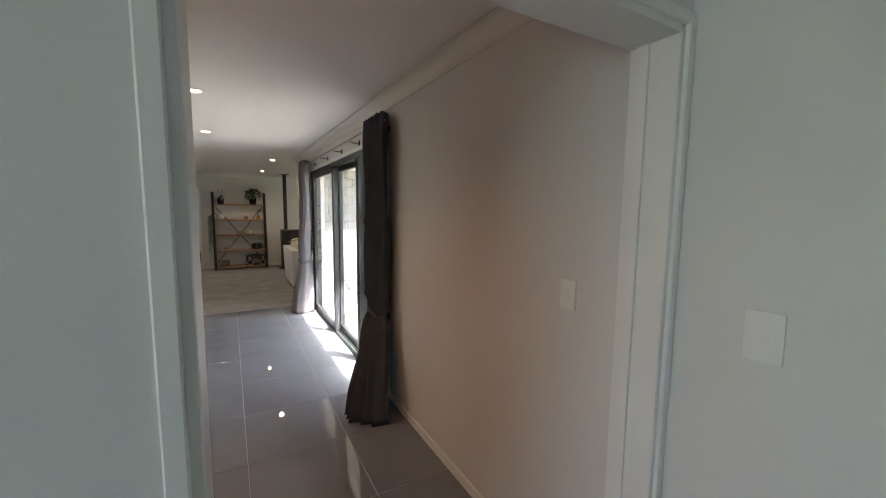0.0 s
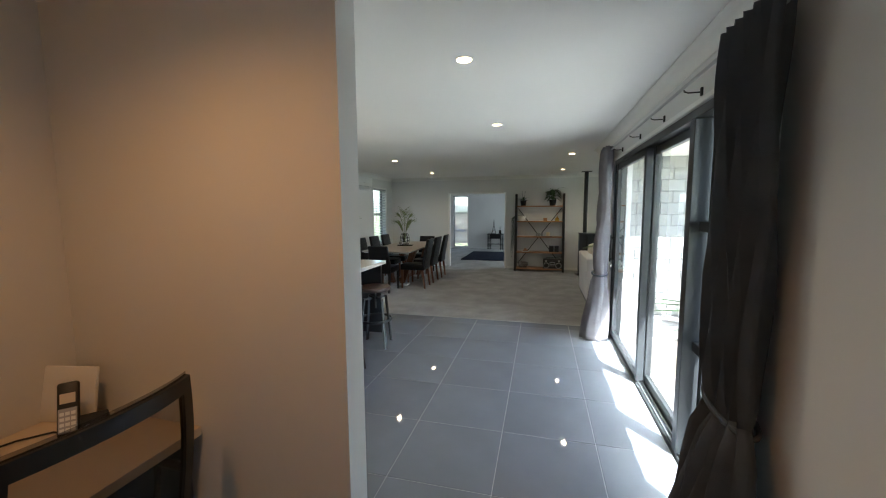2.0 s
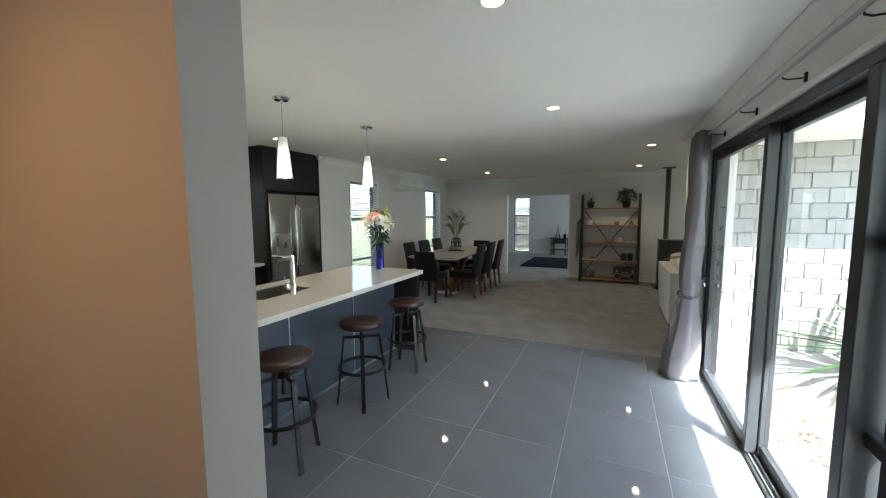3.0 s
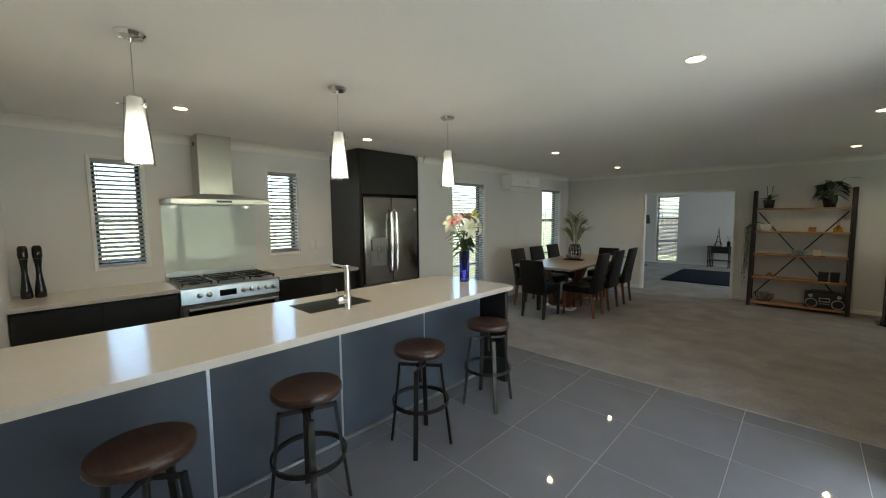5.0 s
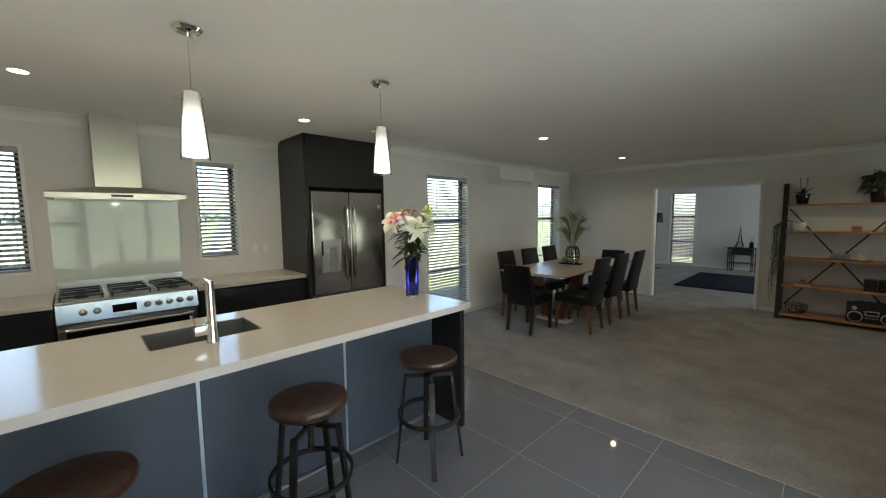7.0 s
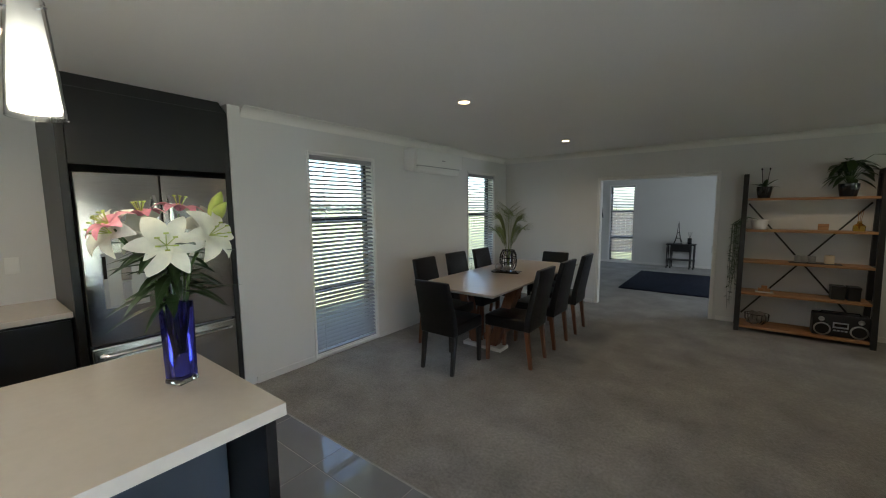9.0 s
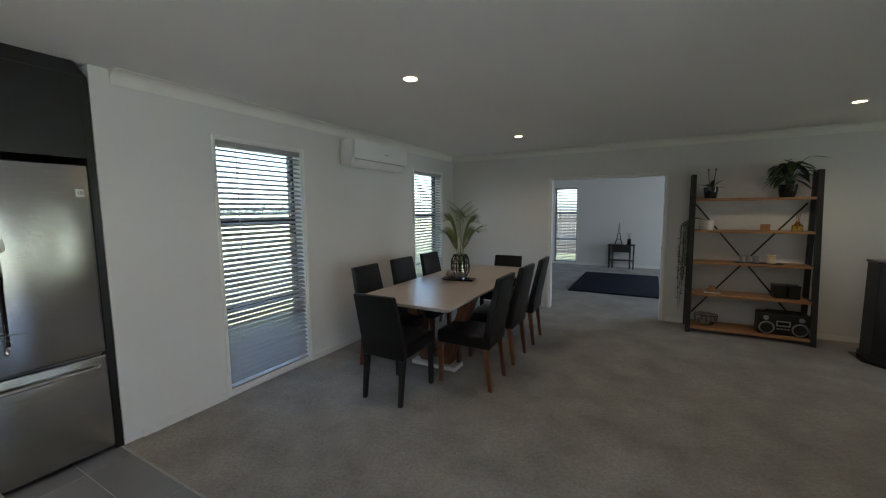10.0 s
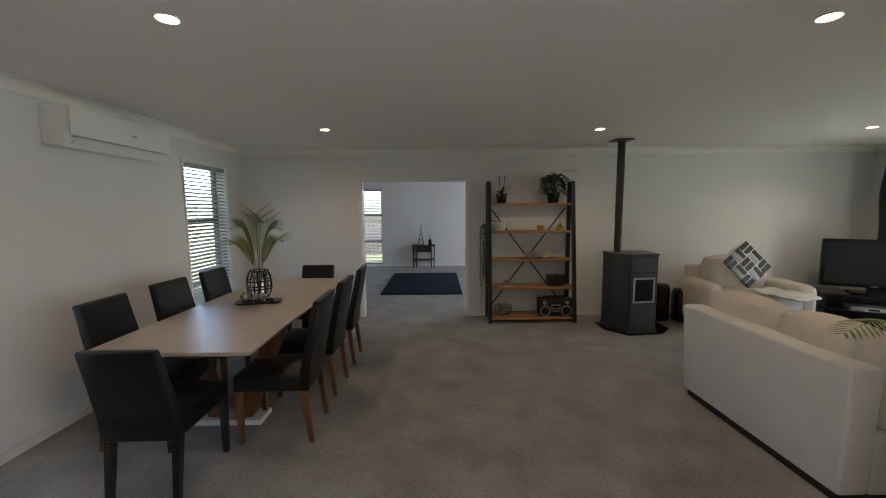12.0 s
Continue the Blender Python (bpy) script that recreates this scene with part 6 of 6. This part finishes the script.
hs = part("handset", bx(-0.026, -0.012, 0, 0.026, 0.012, 0.165, bevel=0.008, seg=2), M_BLACK, ph, smooth=True)
hs.matrix_basis = pose(-0.02, -0.035, 0.02, -24, 0, 0)
part("keypad_face", bx(-0.022, -0.0145, 0.012, 0.022, -0.0125, 0.085, bevel=0.001), M_SILVERGREY, hs, "silver keypad face")
part("phone_display", bx(-0.018, -0.0142, 0.10, 0.018, -0.0125, 0.13), M_STONE, hs, "pale phone display")
for r in range(4):
    for c in range(3):
        part("key", bx(-0.018 + 0.013 * c, -0.0165, 0.016 + 0.016 * r, -0.008 + 0.013 * c, -0.0146, 0.026 + 0.016 * r), M_PLASTIC, hs)
for r in range(2):
    for c in range(3):
        part("base_button", bx(0.018 + 0.014 * c, -0.045 + 0.02 * r, 0.022 + 0.005 * r, 0.028 + 0.014 * c, -0.034 + 0.02 * r, 0.030 + 0.005 * r), M_SILVERGREY, ph)
bd = thing("white_board", pose(-1.34, 2.635, 0.7405, -10, 0, 12), "white panel leaning against the nook wall", "panel")
part("panel", bx(-0.30, -0.008, 0.0, 0.11, 0.008, 0.21, bevel=0.006, seg=2), M_PLASTIC, bd, smooth=True)
im = thing("desktop_computer", pose(-1.27, 2.11, 0.7405, 0, 0, 90), "silver all-in-one computer with black screen", "computer")
part("foot", bx(-0.10, -0.09, 0, 0.10, 0.09, 0.008, bevel=0.003), M_SILVERGREY, im)
part("stand", hull(B(), [(-0.08, 0.03, 0.008), (0.08, 0.03, 0.008), (0.08, 0.045, 0.008), (-0.08, 0.045, 0.008)], [(-0.08, 0.02, 0.20), (0.08, 0.02, 0.20), (0.08, 0.03, 0.20), (-0.08, 0.03, 0.20)]), M_SILVERGREY, im)
part("chin", bx(-0.265, -0.012, 0.10, 0.265, 0.018, 0.165, bevel=0.003), M_SILVERGREY, im, "silver chin")
part("screen", bx(-0.265, -0.012, 0.1655, 0.265, 0.018, 0.46, bevel=0.003), M_SCREEN, im, "black screen")
tp = thing("laptop", pose(-1.02, 2.12, 0.7405, 0, 0, 95), "closed dark grey laptop on the desk", "laptop")
part("case", bx(-0.17, -0.12, 0, 0.17, 0.12, 0.022, bevel=0.006, seg=2), M_SLATE, tp, smooth=True)
cb = thing("phone_cable", pose(0, 0, 0.7405), "thin black cable across the desk", "cable")
part("cord", tube(B(), [(-1.20, 2.58, 0.004), (-1.30, 2.57, 0.004), (-1.36, 2.50, 0.004), (-1.40, 2.38, 0.004)], 0.0035, 6), M_BLACK, cb)

oc = thing("office_chair", pose(-0.93, 2.335, 0.004, 0, 0, 90), "black mesh-back office chair at the desk", "chair")
# local +y is the way the chair faces
part("seat", bx(-0.24, -0.22, 0.43, 0.24, 0.24, 0.50, bevel=0.03, seg=3), M_MESH, oc, smooth=True)


def back_pt(u, z):
    """A point on the curved back; u from -1 to 1."""
    w = 0.235 + 0.02 * math.sin((z - 0.55) / 0.5 * math.pi)
    return Vector((u * w, -0.25 - 0.10 * (z - 0.5) - 0.03 + 0.075 * u * u, z + 0.018 * (1 - u * u)))


bm = B()
rim = [[], [], [], []]
for k in range(40):
    s, q = divmod(k, 10)
    q = q / 10
    u, v = ((-1 + 2 * q, 1), (1, 1 - 2 * q), (1 - 2 * q, -1), (-1, -1 + 2 * q))[s]
    for r, (w, hh, off) in enumerate(((1.0, 1.0, -0.011), (0.80, 0.80, -0.011), (0.80, 0.80, 0.011), (1.0, 1.0, 0.011))):
        p = back_pt(u * w, 0.79 + v * hh * 0.235)
        rim[r].append(bm.verts.new(p + Vector((0, off, 0))))
for r in range(4):
    for k in range(40):
        bm.faces.new((rim[r][k], rim[r][(k + 1) % 40], rim[(r + 1) % 4][(k + 1) % 40], rim[(r + 1) % 4][k]))
bmesh.ops.bevel(bm, geom=[e for e in bm.edges if e.calc_face_angle(0) > 1.0], offset=0.006, segments=2, affect="EDGES", profile=0.5, clamp_overlap=True)
part("back_frame", bm, M_BLACK, oc, "wide black plastic back frame", True)
bm = B()
g_ = [[bm.verts.new(back_pt(-0.96 + 1.92 * i / 12, 0.57 + 0.47 * j / 10)) for i in range(13)] for j in range(11)]
for a, b in zip(g_, g_[1:]):
    for i in range(12):
        bm.faces.new((a[i], a[i + 1], b[i + 1], b[i]))
MM = M_MESH.copy()
MM.name = "see_through_mesh"
nt = MM.node_tree
tr = nt.nodes.new("ShaderNodeBsdfTransparent")
mx = nt.nodes.new("ShaderNodeMixShader")
mx.inputs[0].default_value = 0.40
nt.links.new(nt.nodes["Principled BSDF"].outputs[0], mx.inputs[1])
nt.links.new(tr.outputs[0], mx.inputs[2])
nt.links.new(mx.outputs[0], nt.nodes["Material Output"].inputs[0])
part("back_mesh", bm, MM, oc, "see-through black mesh", True)
part("back_spine", tube(B(), [(0, -0.20, 0.40), (0, -0.30, 0.46), (0, -0.315, 0.60), (0, -0.32, 0.80)], [0.022, 0.025, 0.022, 0.014], 8), M_BLACK, oc, smooth=True)
for s in (-1, 1):
    part("armrest", tube(B(), [(s * 0.25, 0.0, 0.44), (s * 0.30, 0.0, 0.47), (s * 0.30, -0.02, 0.64), (s * 0.29, 0.14, 0.66), (s * 0.29, -0.14, 0.66)], 0.016, 8), M_BLACK, oc, smooth=True)
part("gas_lift", lathe(B(), [(0.025, 0.09), (0.025, 0.25), (0.015, 0.25), (0.015, 0.43)], 14), M_BLACK, oc, smooth=True)
for k in range(5):
    a = 2 * math.pi * k / 5
    part("base_arm", tube(B(), [(0, 0, 0.11), (0.28 * math.cos(a), 0.28 * math.sin(a), 0.065)], [0.026, 0.016], 8), M_BLACK, oc, smooth=True)
    part("castor", lathe(B(), [(0.012, 0.0), (0.026, 0.012), (0.026, 0.040), (0.012, 0.052)], 12, (0.28 * math.cos(a), 0.28 * math.sin(a), 0)), M_BLACK, oc, smooth=True)

# ---------------------------------------------------------------- courtyard plant and bedding
yk = thing("spiky_yucca", pose(2.80, 6.98, -0.09), "green sword-leaved yucca in the courtyard", "plant")
part("trunk", tube(B(), [(0, 0, 0), (0.012, 0, 0.12), (0, 0.01, 0.24), (0, 0, 0.34)], [0.07, 0.062, 0.055, 0.04], 10), M_FENCE, yk, smooth=True)
rnd = random.Random(21)
for k in range(58):
    a, e = rnd.uniform(0, 2 * math.pi), rnd.uniform(-0.15, 1.4)
    ln = rnd.uniform(0.75, 1.2)
    d = Vector((math.cos(a) * math.cos(e), math.sin(a) * math.cos(e), math.sin(e)))
    if d.y > 0.1:
        ln = min(ln, 0.58 / d.y)
    part("leaf", leaf(B(), d * 0.03 + Vector((0, 0, 0.33)), d * ln + Vector((0, 0, 0.33)), 0.060, 0.08 * math.cos(e), 0.35, 4), M_LEAF if k % 3 else M_PALM, yk)
bm = B()
for k in range(1000):
    x, y = rnd.uniform(1.5, 2.6), rnd.gauss(5.75, 0.45)
    a, ln = rnd.uniform(0, 6.28), rnd.uniform(0.08, 0.22)
    z = -0.085 + rnd.uniform(0, 0.03)
    leaf(bm, (x, y, z), (x + ln * math.cos(a), y + ln * math.sin(a), z + 0.01), 0.012, 0.0, 0.2, 2)
tagged(new("dry_mulch", mesh_of("dry_mulch", bm, M_MULCH)), "scattered dry straw mulch on the courtyard bed", "mulch", "", "stuff")

# ---------------------------------------------------------------- pieces: block wall and floor tiles
bwall = solid("wall_block_courtyard", bx(EX + 0.2, 7.615, -0.14, 5.5, 7.659, 2.26), M_MORTAR, "pale concrete block wall facing the courtyard", "block wall")
blk = mesh_of("block", bx(-0.145, 0, 0, 0.145, 0.05, 0.152, bevel=0.005), M_BLOCK)
half = mesh_of("block", bx(-0.0675, 0, 0, 0.0675, 0.05, 0.152, bevel=0.005), M_BLOCK)
for r in range(15):
    z = -0.135 + r * 0.160
    off = 0.15 if r % 2 else 0.0
    x = EX + 0.2 + 0.145 + off + 0.002
    if off:
        shared("block", half, bwall, pose(EX + 0.2 + 0.07, 7.60, z))
    while x < 5.4:
        shared("block", blk, bwall, pose(x, 7.60 + 0.0015 * ((r * 7 + int(x * 10)) % 3), z))
        x += 0.30
TP = 0.6065
tile = {}
X0, Y0 = 0.163, 5.385


def tile_mesh(w, d):
    key = (round(w, 3), round(d, 3))
    if key not in tile:
        tile[key] = mesh_of("tile", bx(0, 0, -0.006, w, d, 0.0025, bevel=0.0012), M_TILE)
    return tile[key]


xs = [KX + 0.002] + [X0 + TP * k for k in range(-7, 2)] + [EX - 0.001]
ys = [1.127] + [Y0 + TP * k for k in range(-6, 3)] + [6.819]
for a, b in zip(xs, xs[1:]):
    for c, d in zip(ys, ys[1:]):
        if b - a < 0.02 or d - c < 0.02:
            continue
        if b < -1.5 and d < 2.75:
            continue
        shared("tile", tile_mesh(b - a - 0.0045, d - c - 0.0045), floor, pose(a + 0.00225, c + 0.00225, 0.0015))
